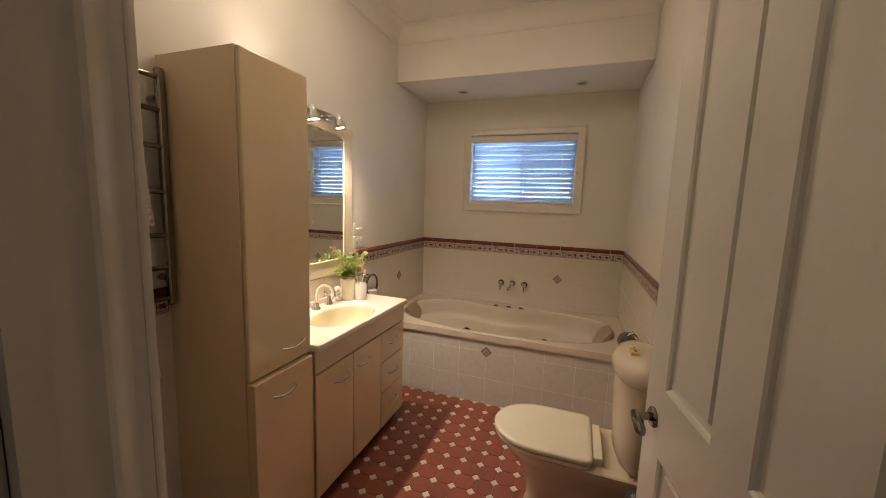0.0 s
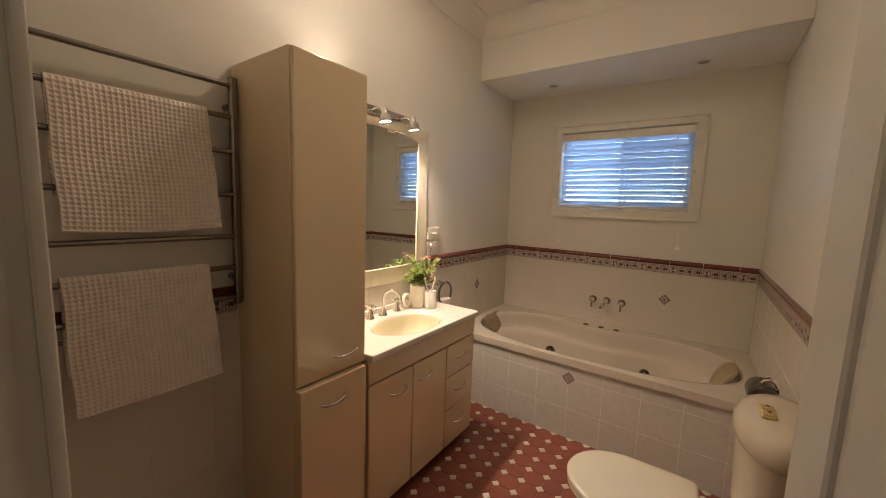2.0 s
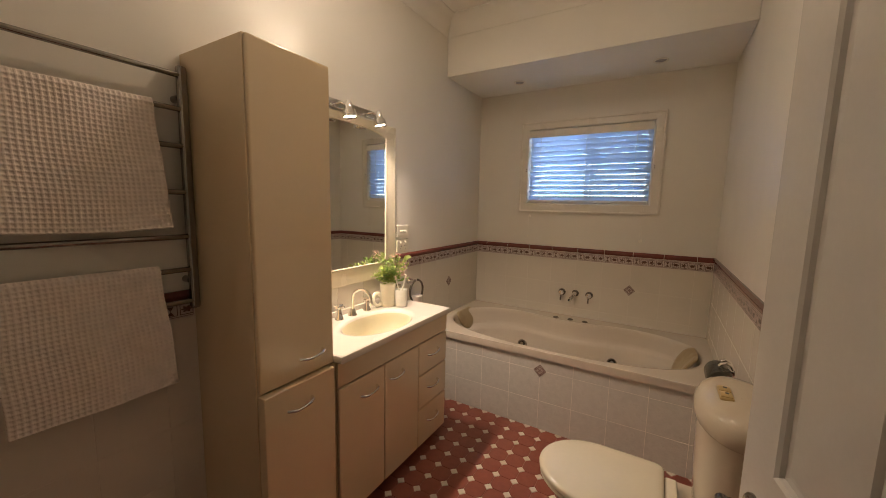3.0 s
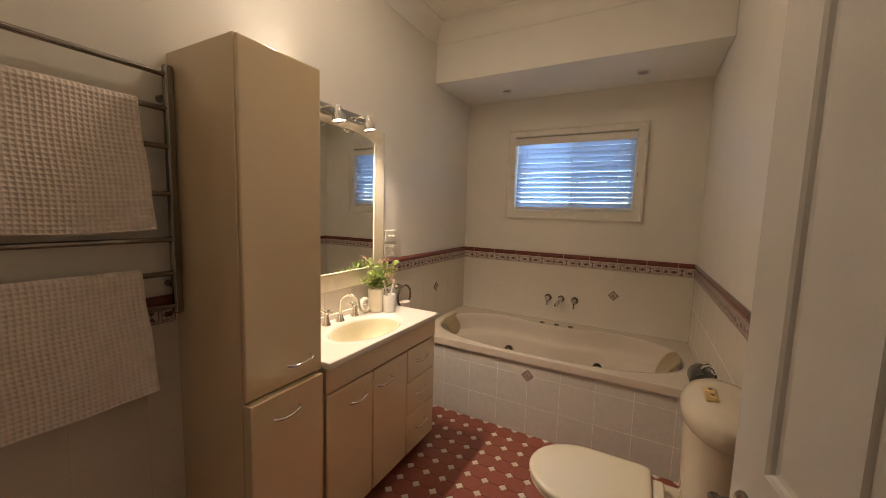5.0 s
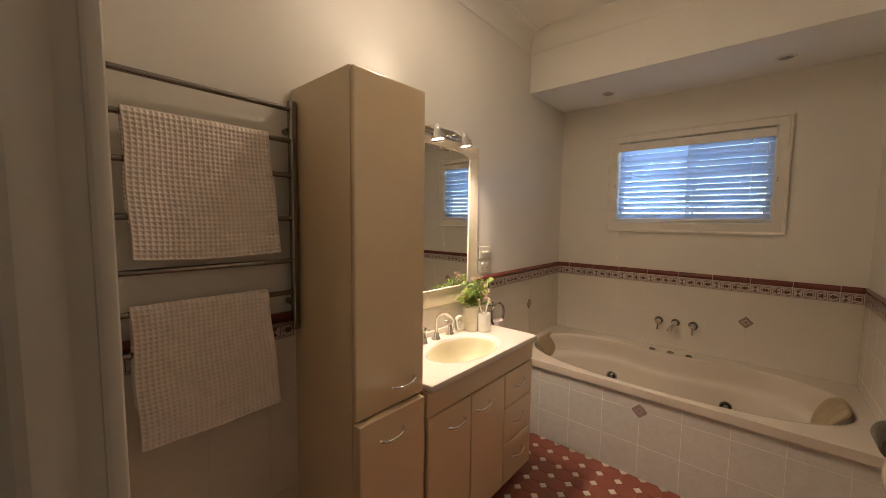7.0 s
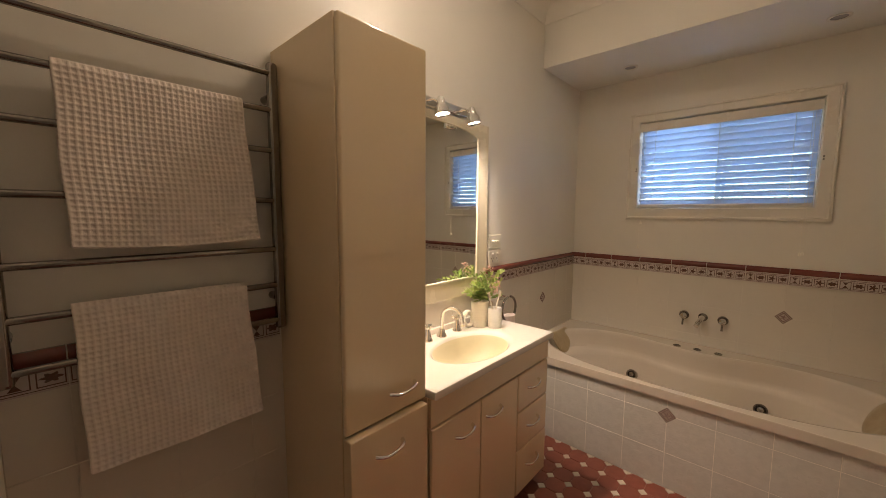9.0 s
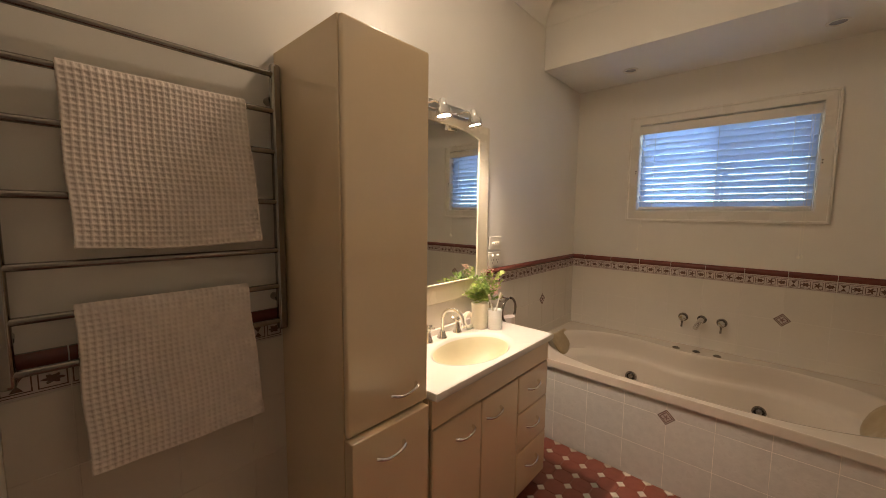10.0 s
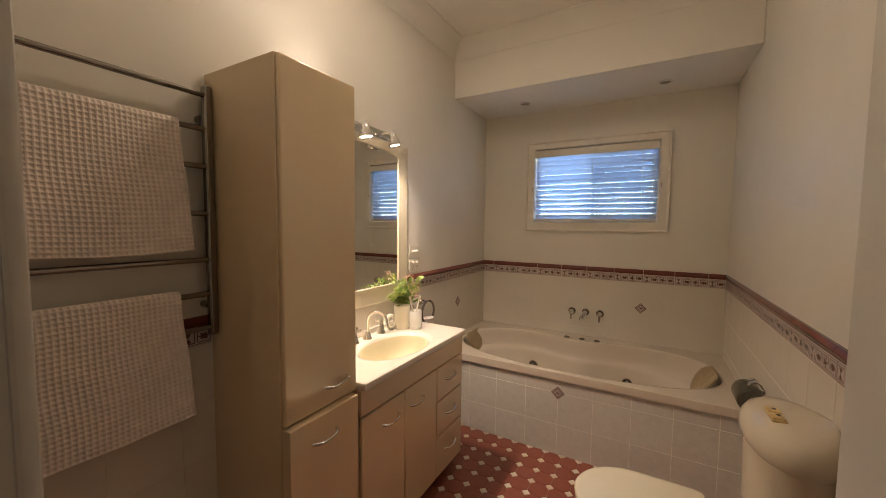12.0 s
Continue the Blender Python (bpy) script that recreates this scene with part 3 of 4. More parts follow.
def oval(a, s):
    x, y = math.cos(a), math.sin(a)
    r = 1 / math.sqrt((x / ax) ** 2 + (y / ay) ** 2)
    return cx + x * r * s, cy + y * r * s


loops = [[(*rect_at(a, 0.02), CT - 0.032) for a in angs], [(*rect_at(a, 0.004), CT - 0.032) for a in angs], [(*rect_at(a), CT - 0.026) for a in angs], [(*rect_at(a), CT - 0.007) for a in angs], [(*rect_at(a, 0.002), CT - 0.002) for a in angs], [(*rect_at(a, 0.008), CT) for a in angs]]
loops += [[(*oval(a, s), CT + z) for a in angs] for s, z in ((1.16, 0.0), (1.11, -0.0006), (1.06, -0.003), (1.02, -0.008), (0.985, -0.015))]
part("slab", rings(B(), loops, cap0=False, cap1=False), COUNTER, counter)
loops = [[(*oval(a, s), CT + z) for a in angs] for s, z in ((0.985, -0.015), (0.955, -0.023), (0.915, -0.036), (0.85, -0.056), (0.74, -0.082), (0.6, -0.104), (0.4, -0.121), (0.2, -0.128), (0.1, -0.130))]
part("basin", rings(B(), loops, cap0=False), BASIN, counter, "yellowed cream basin bowl")
part("upstand", box(B(), (0.010, 1.360, CT), (0.026, YB, CT + 0.03), 0.004), COUNTER, counter)
part("waste", lathe(B(), [(0.022, 0), (0.02, 0.003), (0.0, 0.004)], (cx - 0.02, cy, CT - 0.1295), cap1=False), CHROME, counter)

for y in (1.695, 1.905):
    tap = thing("basin_tap", (0.066, y, CT), "chrome basin tap with a cross handle", "tap", "basin taps")
    part("flange", lathe(B(), [(0.024, 0), (0.024, 0.004), (0.017, 0.018), (0.011, 0.045), (0.010, 0.055)], (0.066, y, CT)), CHROME, tap)
    bm = B()
    lathe(bm, [(0.009, 0.055), (0.011, 0.06), (0.011, 0.074), (0.006, 0.082), (0.0, 0.084)], (0.066, y, CT), cap1=False)
    for a in range(4):
        dx, dy = math.cos(radians(a * 90 + 20)), math.sin(radians(a * 90 + 20))
        tube(bm, [(0.066 + dx * 0.006, y + dy * 0.006, CT + 0.067), (0.066 + dx * 0.03, y + dy * 0.03, CT + 0.070)], 0.005, 10, radii=[0.004, 0.0062])
    part("cross_handle", bm, CHROME, tap)
gooseneck = thing("basin_spout", (0.066, 1.79, CT), "chrome gooseneck basin spout", "tap", "basin taps")
part("flange", lathe(B(), [(0.026, 0), (0.026, 0.004), (0.018, 0.018), (0.013, 0.035)], (0.066, 1.79, CT)), CHROME, gooseneck)
sw = Vector((0.94, 0.34, 0))
part("neck", tube(B(), [(0.066, 1.79, CT + 0.02), (0.066, 1.79, CT + 0.05)] + arc(Vector((0.066, 1.79, CT + 0.092)) + sw * 0.052, 0.052, 180, -5, 14, sw, (0, 0, 1)) + [Vector((0.066, 1.79, CT + 0.075)) + sw * 0.106], 0.0095), CHROME, gooseneck)
part("tip", lathe(B(), [(0.012, 0), (0.013, -0.012), (0.011, -0.018)], Vector((0.066, 1.79, CT + 0.080)) + sw * 0.1055, (0, 0, 1)), CHROME, gooseneck)

# ---- mirror and its lamps ----
mirror = thing("mirror", (0.02, 1.79, 1.0), "arched mirror in a cream painted frame above the vanity", "mirror")
MY0, MY1, MZ0, MZ1 = 1.372, 2.228, 0.962, 1.880
IY0, IY1, IZ0, IZS, IZT = 1.454, 2.126, 1.062, 1.802, 1.836


def arch(y, lift=0.0):
    u = (y - 1.79) / (IY1 - 1.79)
    return IZS + (IZT - IZS) * max(0.0, 1 - abs(u) ** 3.2) + lift


bm = B()
ys = [IY0 + (IY1 - IY0) * k / 24 for k in range(25)]
inner = [(IY0, IZ0), (IY1, IZ0)] + [(y, arch(y)) for y in reversed(ys)]
outer = [(MY0, MZ0), (MY1, MZ0)] + [(MY1 + (MY0 - MY1) * k / 24, MZ1) for k in range(25)]
rings(bm, [[(x, y, z) for y, z in pts] for x, pts in ((0.008, outer), (0.0105, outer), (0.012, [(1.79 + (y - 1.79) * 0.994, 1.43 + (z - 1.43) * 0.994) for y, z in outer]), (0.012, [(1.79 + (y - 1.79) * 1.03, 1.43 + (z - 1.43) * 1.03) for y, z in inner]), (0.016, [(1.79 + (y - 1.79) * 1.024, 1.43 + (z - 1.43) * 1.024) for y, z in inner]), (0.016, [(1.79 + (y - 1.79) * 1.008, 1.43 + (z - 1.43) * 1.008) for y, z in inner]), (0.011, inner))], cap0=False, cap1=False)
part("frame", bm, MIRRORFRAME, mirror)
bm = B()
bm.faces.new([bm.verts.new((0.011, y, z)) for y, z in inner])
box(bm, (0.008, IY0 + 0.002, IZ0 + 0.002), (0.0105, IY1 - 0.002, IZS - 0.01))
part("glass", bm, MIRRORGLASS, mirror, smooth=False)

fixture = thing("mirror_light", (0.02, 1.79, 1.91), "chrome bar light with three lit spot heads", "lamp")
part("bar", box(B(), (0.002, 1.49, 1.888), (0.022, 2.055, 1.934), 0.006, 3), CHROME, fixture)
for ly, aim in zip(LAMP_Y, AIMS):
    eye = Vector((0.088, ly, 1.848))
    out = (Vector(aim) - eye).normalized()
    part("arm", tube(B(), [(0.02, ly - 0.03, 1.91), (0.05, ly - 0.02, 1.915), eye - out * 0.05], 0.006), CHROME, fixture)
    head = part("spot_head", lathe(B(), [(0.0, -0.078), (0.012, -0.076), (0.018, -0.068), (0.0225, -0.036), (0.023, -0.031), (0.033, -0.027), (0.0355, -0.004), (0.0355, 0.003), (0.033, 0.007), (0.0305, 0.005), (0.029, -0.003)], eye, out, cap0=False, cap1=False), CHROME, fixture, "chrome spot head")
    part("lit_lens", lathe(B(), [(0.029, -0.0035), (0.015, -0.0025), (0.0, -0.002)], eye, out, cap0=False, cap1=False), BULB, head, "glowing lamp lens")

for z0, z1, nsw in ((1.201, 1.277, 3), (1.104, 1.186, 2)):
    sw_plate = thing("switch_plate", (0.005, 2.31, z0), "ivory electrical plate with small rockers" if nsw == 3 else "ivory double power point plate", "switch")
    part("plate", box(B(), (0.0, 2.250, z0), (0.010, 2.374, z1), 0.003, 3), PLASTIC, sw_plate)
    for k in range(nsw):
        y = 2.312 + (k - (nsw - 1) / 2) * (0.024 if nsw == 3 else 0.05)
        part("rocker", lathe(B(), [(0.007, 0), (0.0065, 0.008), (0.003, 0.011)], (0.009, y, (z0 + z1) / 2 + (0.0 if nsw == 3 else 0.02)), (1, 0, 0), 14), PLASTIC, sw_plate)
        if nsw == 2:
            bm = B()
            for dy, dz in ((-0.008, -0.006), (0.008, -0.006), (0.0, -0.022)):
                box(bm, (0.009, y + dy - 0.0015, (z0 + z1) / 2 + dz - 0.005), (0.0108, y + dy + 0.0015, (z0 + z1) / 2 + dz + 0.004))
            part("socket_slots", bm, SHADOWGAP, sw_plate, "dark socket slots", smooth=False)

# ---- heated towel rail and towels ----
rail = thing("towel_rail", (0.05, 0.74, 1.03), "satin steel ladder towel rail on the wall", "towel rail")
for y in (0.443, 1.026):
    part("post", box(B(), (0.036, y - 0.015, 1.028), (0.062, y + 0.015, 1.858), 0.009, 3), STEEL, rail)
    for z in (1.130, 1.755):
        part("bracket", lathe(B(), [(0.0125, 0), (0.0125, 0.04)], (0.0, y - 0.004 if y > 0.7 else y + 0.004, z), (1, 0, 0), 20), STEEL, rail)
BARS = (1.826, 1.716, 1.594, 1.440, 1.287, 1.172, 1.058)
for z in BARS:
    part("bar", tube(B(), [(0.052, 0.450, z), (0.052, 1.018, z)], 0.009, 14), STEEL, rail)


def waffle_towel(name, y0, y1, top, front_z, back_z, skew, flare, label):
    """A waffle-woven towel folded over a bar, with real cells."""
    r, cell, sub = 0.013, 0.0128, 5
    nu = int((y1 - y0) / cell) * sub
    run = (top - front_z) + (top - back_z) + math.pi * r
    nv = int(run / cell) * sub
    verts, faces = [], []
    for j in range(nv + 1):
        s = run * j / nv
        for i in range(nu + 1):
            u = i / nu
            y = y0 + (y1 - y0) * u
            if s < top - front_z:
                z, x, nx, nz = front_z + s, 0.052 + r, 1.0, 0.0
            elif s < top - front_z + math.pi * r:
                a = (s - (top - front_z)) / r
                z, x, nx, nz = top + r * math.sin(a), 0.052 + r * math.cos(a), math.cos(a), math.sin(a)
            else:
                z, x, nx, nz = top - (s - (top - front_z) - math.pi * r), 0.052 - r, -1.0, 0.0
            down = max(0.0, top - z) / (top - front_z)
            ph = (i % sub) / sub
            pv = (j % sub) / sub
            h = 0.0050 * max(abs(2 * ph - 1), abs(2 * pv - 1)) ** 1.8
            wav = 0.006 * math.sin(u * 5 + down * 2.3) * down + 0.003 * math.sin(u * 13 + 1)
            fl = flare * down * (1 if nx > 0 else 0.4)
            yy = y + skew * down * (u + 0.25) + 0.002 * math.sin(down * 9 + u * 3)
            zz = z - (0.010 * math.sin(u * 3.1) * down) + nz * h
            verts.append((x + nx * (h + max(wav, -0.004)) + fl, yy, zz))
    for j in range(nv):
        for i in range(nu):
            a = j * (nu + 1) + i
            faces.append((a, a + 1, a + nu + 2, a + nu + 1))
    me = bpy.data.meshes.new(name)
    me.from_pydata(verts, [], faces)
    me.materials.append(TOWEL)
    me.shade_smooth()
    ob = new(name, me)
    mod = ob.modifiers.new("thick", "SOLIDIFY")
    mod.thickness, mod.offset = 0.004, -1
    return tagged(ob, label, "towel", "towels on the rail")


waffle_towel("hand_towel", 0.556, 0.930, 1.716, 1.326, 1.42, 0.022, 0.012, "white waffle towel folded over an upper rail bar")
waffle_towel("hand_towel", 0.553, 0.918, 1.176, 0.796, 0.90, 0.018, 0.020, "white waffle towel folded over a lower rail bar")

# ---- toilet ----
TYC = 1.765
toilet = thing("toilet", (1.5, TYC, 0), "cream ceramic toilet with a closed ivory lid", "toilet")


def egg(x0, x1, hw, z, n=72, blunt=0.085):
    """A D-shaped outline: round towards x0, squarer at x1."""
    lp = []
    xm = x0 + (x1 - x0) * 0.48
    for k in range(n):
        a = k * math.tau / n
        c, s = math.cos(a), math.sin(a)
        if c < 0:
            lp.append((xm + c * (xm - x0), TYC + s * hw, z))
        else:
            lp.append((xm + abs(c) ** blunt * (x1 - xm), TYC + (abs(s) ** blunt * (1 if s > 0 else -1)) * hw * (1 - 0.05 * c), z))
    return lp


part("pedestal", rings(B(), [egg(1.27, 1.74, 0.105, 0.0), egg(1.27, 1.74, 0.105, 0.02), egg(1.29, 1.73, 0.09, 0.10), egg(1.28, 1.72, 0.092, 0.2), egg(1.225, 1.72, 0.125, 0.28), egg(1.19, 1.72, 0.148, 0.325), egg(1.165, 1.70, 0.163, 0.352), egg(1.15, 1.74, 0.170, 0.375), egg(1.145, 1.74, 0.172, 0.388), egg(1.155, 1.735, 0.166, 0.393)]), CERAMIC, toilet)
part("seat", rings(B(), [egg(1.136, 1.545, 0.174, 0.394), egg(1.131, 1.55, 0.178, 0.402), egg(1.134, 1.55, 0.176, 0.412)]), SEAT, toilet)
part("lid", rings(B(), [egg(1.136, 1.55, 0.174, 0.414), egg(1.128, 1.555, 0.180, 0.419), egg(1.127, 1.555, 0.180, 0.430), egg(1.131, 1.552, 0.177, 0.436), egg(1.142, 1.546, 0.169, 0.440), egg(1.18, 1.53, 0.145, 0.4415), egg(1.27, 1.45, 0.07, 0.442)]), SEAT, toilet)
part("hinge_block", box(B(), (1.556, TYC - 0.125, 0.392), (1.596, TYC + 0.125, 0.428), 0.008, 3), SEAT, toilet)


def dee(x0, hw, z, n=44, xb=1.806):
    """A cistern outline with a bowed front, flat at the wall."""
    lp = []
    for k in range(n):
        a = k * math.tau / n
        c, s = math.cos(a), math.sin(a)
        y = TYC - 0.04 + (abs(s) ** 0.9) * (1 if s > 0 else -1) * hw
        x = 1.712 + c * (xb - 1.712 if c > 0 else 1.712 - x0)
        lp.append((x, y, z))
    return lp


part("cistern", rings(B(), [dee(1.67, 0.10, 0.394), dee(1.645, 0.13, 0.42), dee(1.627, 0.15, 0.47), dee(1.617, 0.165, 0.6), dee(1.614, 0.174, 0.75), dee(1.614, 0.176, 0.782)]), CERAMIC, toilet)
part("cistern_lid", rings(B(), [dee(1.611, 0.180, 0.783), dee(1.605, 0.186, 0.790), dee(1.602, 0.188, 0.812), dee(1.606, 0.184, 0.834), dee(1.618, 0.172, 0.853), dee(1.642, 0.148, 0.866), dee(1.68, 0.10, 0.873), dee(1.73, 0.03, 0.875)]), CERAMIC, toilet)
plate = part("flush_plate", box(B(), (1.657, TYC - 0.105, 0.867), (1.693, TYC - 0.015, 0.879), 0.006, 3), GOLD, toilet, "aged gold flush plate")
for y in (TYC - 0.082, TYC - 0.040):
    button = part("flush_button", box(B(), (1.660, y - 0.019, 0.876), (1.690, y + 0.019, 0.8815), 0.002, 2), GOLD, plate)
    part("dimple", lathe(B(), [(0.0055, 0), (0.005, 0.0008), (0.0, 0.0009)], (1.677, y + 0.006, 0.8814), n=14, cap1=False), BLACK, button, "small dark dimple")
brush = thing("toilet_brush_holder", (1.705, 1.47, 0), "black toilet brush holder on the floor", "brush holder")
part("pot", lathe(B(), [(0.045, 0), (0.05, 0.01), (0.05, 0.40), (0.046, 0.43), (0.03, 0.45), (0.01, 0.455)], (1.705, 1.47, 0)), BLACK, brush)
part("handle", tube(B(), [(1.705, 1.47, 0.45), (1.705, 1.47, 0.52)], 0.008), BLACK, brush)
roll = thing("toilet_roll_holder", (W, 2.36, 0.68), "chrome toilet roll holder with a curved cover", "roll holder")
part("rose", lathe(B(), [(0.026, 0), (0.026, 0.005), (0.02, 0.012), (0.012, 0.03)], (W - 0.002, 2.41, 0.69), (-1, 0, 0)), CHROME, roll)
part("arm", tube(B(), [(W - 0.02, 2.41, 0.69), (W - 0.055, 2.41, 0.69), (W - 0.065, 2.42, 0.685), (W - 0.065, 2.47, 0.68)], 0.009), CHROME, roll)
bm = B()
loops = []
for y, rr in ((2.352, 0.047), (2.355, 0.053), (2.362, 0.055), (2.478, 0.055), (2.485, 0.053), (2.488, 0.047)):
    loops.append([(W - 0.055 + rr * math.cos(radians(a)), y, 0.655 + rr * math.sin(radians(a))) for a in range(46, 237, 10)])
rings(bm, loops)
part("cover", bm, HOOD, roll, "grey metal hood")
part("clip", tube(B(), [(W - 0.012, 2.385, 0.708), (W - 0.022, 2.385, 0.728), (W - 0.040, 2.385, 0.735), (W - 0.058, 2.385, 0.728), (W - 0.066, 2.385, 0.716)], 0.007, 12), CHROME, roll, "chrome spring clip")
part("clip", tube(B(), [(W - 0.012, 2.425, 0.708), (W - 0.022, 2.425, 0.728), (W - 0.040, 2.425, 0.735), (W - 0.054, 2.425, 0.726)], 0.006, 12), CHROME, roll, "chrome spring clip")

# ---- things on the vanity ----
tumbler = thing("tumbler", (0.103, 2.05, CT), "frosted cream tumbler on the vanity top", "tumbler")
part("glass", lathe(B(), [(0.037, 0), (0.040, 0.004), (0.046, 0.13), (0.046, 0.134), (0.043, 0.134), (0.037, 0.012)], (0.103, 2.045, CT)), FROSTED, tumbler)
cup = thing("toothbrush_cup", (0.171, 2.085, CT), "white ceramic cup holding two toothbrushes", "cup")
part("cup", lathe(B(), [(0.034, 0), (0.036, 0.004), (0.037, 0.10), (0.036, 0.103), (0.033, 0.10), (0.032, 0.01)], (0.171, 2.085, CT)), CUP, cup)
for k, (dx, dy, bx, by) in enumerate(((-0.010, -0.040, 0.01, 0.012), (0.006, 0.028, -0.008, -0.01))):
    tb = thing("toothbrush", (0.171 + bx, 2.085 + by, CT + 0.012), "white toothbrush leaning in the cup", "toothbrush", "toothbrushes")
    a, b = Vector((0.171 + bx, 2.085 + by, CT + 0.012)), Vector((0.171 + dx, 2.085 + dy, CT + 0.165))
    part("stem", tube(B(), [a, a.lerp(b, 0.6), b], 0.004, 10, radii=[0.005, 0.0045, 0.003]), PLASTIC, tb)
    part("bristles", tube(B(), [b - (b - a).normalized() * 0.004 + Vector((0.004, 0, 0)), b + (b - a).normalized() * 0.024 + Vector((0.005, 0, 0))], 0.0075, 10), CERAMIC, tb)
soap = thing("soap_ring", (0.075, 1.985, CT), "round cream soap dish leaning on the upstand", "soap dish")
bm = B()
pts = arc((0, 0, 0), 0.036, 0, 348, 28, (0, 1, 0), (0, 0, 1))
tube(bm, pts + [pts[0] + Vector((0, 0, 0.0005))], 0.0105, 12)
bm.transform(pose(0.072, 1.985, CT + 0.0455, 0, -12, 0))
part("ring", bm, FROSTED, soap)
ring = thing("towel_ring", (0.0, 2.36, 0.9), "chrome towel ring on the tiled wall", "towel ring")
part("rose", lathe(B(), [(0.024, 0), (0.024, 0.006), (0.018, 0.016), (0.014, 0.05)], (0.008, 2.375, 0.895), (1, 0, 0)), CHROME, ring)
part("ring", tube(B(), arc((0.058, 2.405, 0.825), 0.075, 100, 440, 40, (0, 1, 0), (0, 0, 1)), 0.0075), STEEL, ring)
cloth = B()
loops = []
for k in range(9):
    f = k / 8
    loops.append([(0.058 + 0.030 * math.cos(a) * (1 - 0.2 * f), 2.410 + (0.050 + 0.012 * f) * math.sin(a) + 0.004 * math.sin(5 * a), 0.785 - 0.20 * f) for a in (j * math.tau / 24 for j in range(24))])
rings(cloth, loops)
solid("face_cloth", cloth, TOWEL, "white folded cloth hanging from the towel ring", "cloth")

plant = thing("potted_plant", (0.075, 2.12, CT), "small potted plant with green fronds and pink flowers", "plant")
part("pot", lathe(B(), [(0.022, 0), (0.028, 0.003), (0.034, 0.09), (0.036, 0.10), (0.032, 0.10)], (0.062, 2.165, CT)), CERAMIC, plant)
rng = random.Random(7)
green, pale, pink, stems = B(), B(), B(), B()


def blade(bm, at, d, length, width, roll):
    d = Vector(d).normalized()
    side = d.orthogonal().normalized()
    side = (Matrix.Rotation(roll, 3, d) @ side) * width
    drop = Vector((0, 0, -length * 0.12))
    p = [at, at + d * length * 0.45 + side, at + d * length + drop, at + d * length * 0.45 - side]
    bm.faces.new([bm.verts.new(q) for q in p])


for k in range(56):
    a, lean = rng.uniform(0, math.tau), rng.uniform(0.15, 1.0)
    base = Vector((0.062, 2.165, CT + 0.10))
    tip = base + Vector((0.03 + 0.055 * lean * math.cos(a), -0.045 + 0.145 * lean * math.sin(a), rng.uniform(0.05, 0.19) * (1.1 - 0.35 * lean)))
    tip.x = max(tip.x, 0.052)
    tube(stems, [base, base.lerp(tip, 0.5) + Vector((0, 0, 0.02)), tip], 0.0012, 5)
    kind = k % 3
    n = 26 if kind < 2 else 14
    for j in range(n):
        f = 0.3 + 0.7 * j / n
        p = base.lerp(tip, f) + Vector((0, 0, 0.04 * f * (1 - f)))
        d = (tip - base).normalized() * 0.6 + Vector((rng.uniform(-1, 1), rng.uniform(-1, 1), rng.uniform(-0.3, 0.8)))
        blade(green if kind == 0 else pale, p, d, rng.uniform(0.014, 0.032), rng.uniform(0.003, 0.006), rng.uniform(0, 3))
    if math.sin(a) > -0.2 and k % 2 == 0:
        for j in range(16):
            p = tip + Vector((rng.uniform(-0.016, 0.016), rng.uniform(-0.02, 0.02), rng.uniform(-0.02, 0.016)))
            for q in range(4):
                blade(pink, p, (rng.uniform(-1, 1), rng.uniform(-1, 1), rng.uniform(-0.4, 1)), 0.008, 0.0035, rng.uniform(0, 3))
for k in range(15):
    base = Vector((0.062, 2.165, CT + 0.10))
    tip = base + Vector((rng.uniform(0.005, 0.06), rng.uniform(-0.27, -0.10) if k < 11 else rng.uniform(0.01, 0.07), rng.uniform(0.09, 0.17)))
    mid = base.lerp(tip, 0.5) + Vector((0.01, 0, 0.035))
    tube(stems, [base, mid, tip], 0.0014, 5)
    for j in range(13):
        f = 0.35 + 0.65 * j / 12
        p = base.lerp(tip, f) + Vector((0.02 * f * (1 - f), 0, 0.14 * f * (1 - f)))
        d = (tip - base).normalized() * 0.5 + Vector((rng.uniform(-0.3, 1), rng.uniform(-1, 1), rng.uniform(-0.3, 0.9)))
        blade(pale if k % 3 else green, p, d, rng.uniform(0.022, 0.038), rng.uniform(0.006, 0.0105), rng.uniform(0, 3))
part("stems", stems, LEAF, plant)
tagged(part("fronds", green, LEAF, plant, "green fronds", smooth=False), kind="stuff")
tagged(part("sprigs", pale, SPRIG, plant, "pale green sprigs", smooth=False), kind="stuff")
tagged(part("flowers", pink, PETAL, plant, "dusty pink flower clusters", smooth=False), kind="stuff")

# ---- tiles: walls, borders, bath front, floor ----
apron = solid("bath_surround", box(B(), (0, BATH_Y + 0.0012, 0), (W, BATH_Y + 0.10, RIM - 0.049)), GROUT, "mottled grey tiled front of the bath", "bath surround", kind="structure", smooth=False)
GAP = 0.0012


def tile_mesh(name, w, h, t, material, bevel=0.0008):
    """A tile in the plane x-z, its face towards -y at y = -t."""
    bm = B()
    g = bevel
    back = [(GAP, 0, GAP), (w - GAP, 0, GAP), (w - GAP, 0, h - GAP), (GAP, 0, h - GAP)]
    mid = [(x, -t + g, z) for x, _, z in back]
    face = [(x + (g if x < w / 2 else -g), -t, z + (g if z < h / 2 else -g)) for x, _, z in back]
    rings(bm, [back, mid, face])
    return mesh_of(name, bm, material, False)


tiles = {}


def tile(parent, name, w, h, t, material, m):
    key = (name, round(w, 4), round(h, 4), material.name if not isinstance(material, list) else 0)
    if key not in tiles:
        tiles[key] = tile_mesh(name, w, h, t, material)
    ob = new(name, tiles[key])
    ob.parent = parent
    ob.matrix_basis = m
    return ob


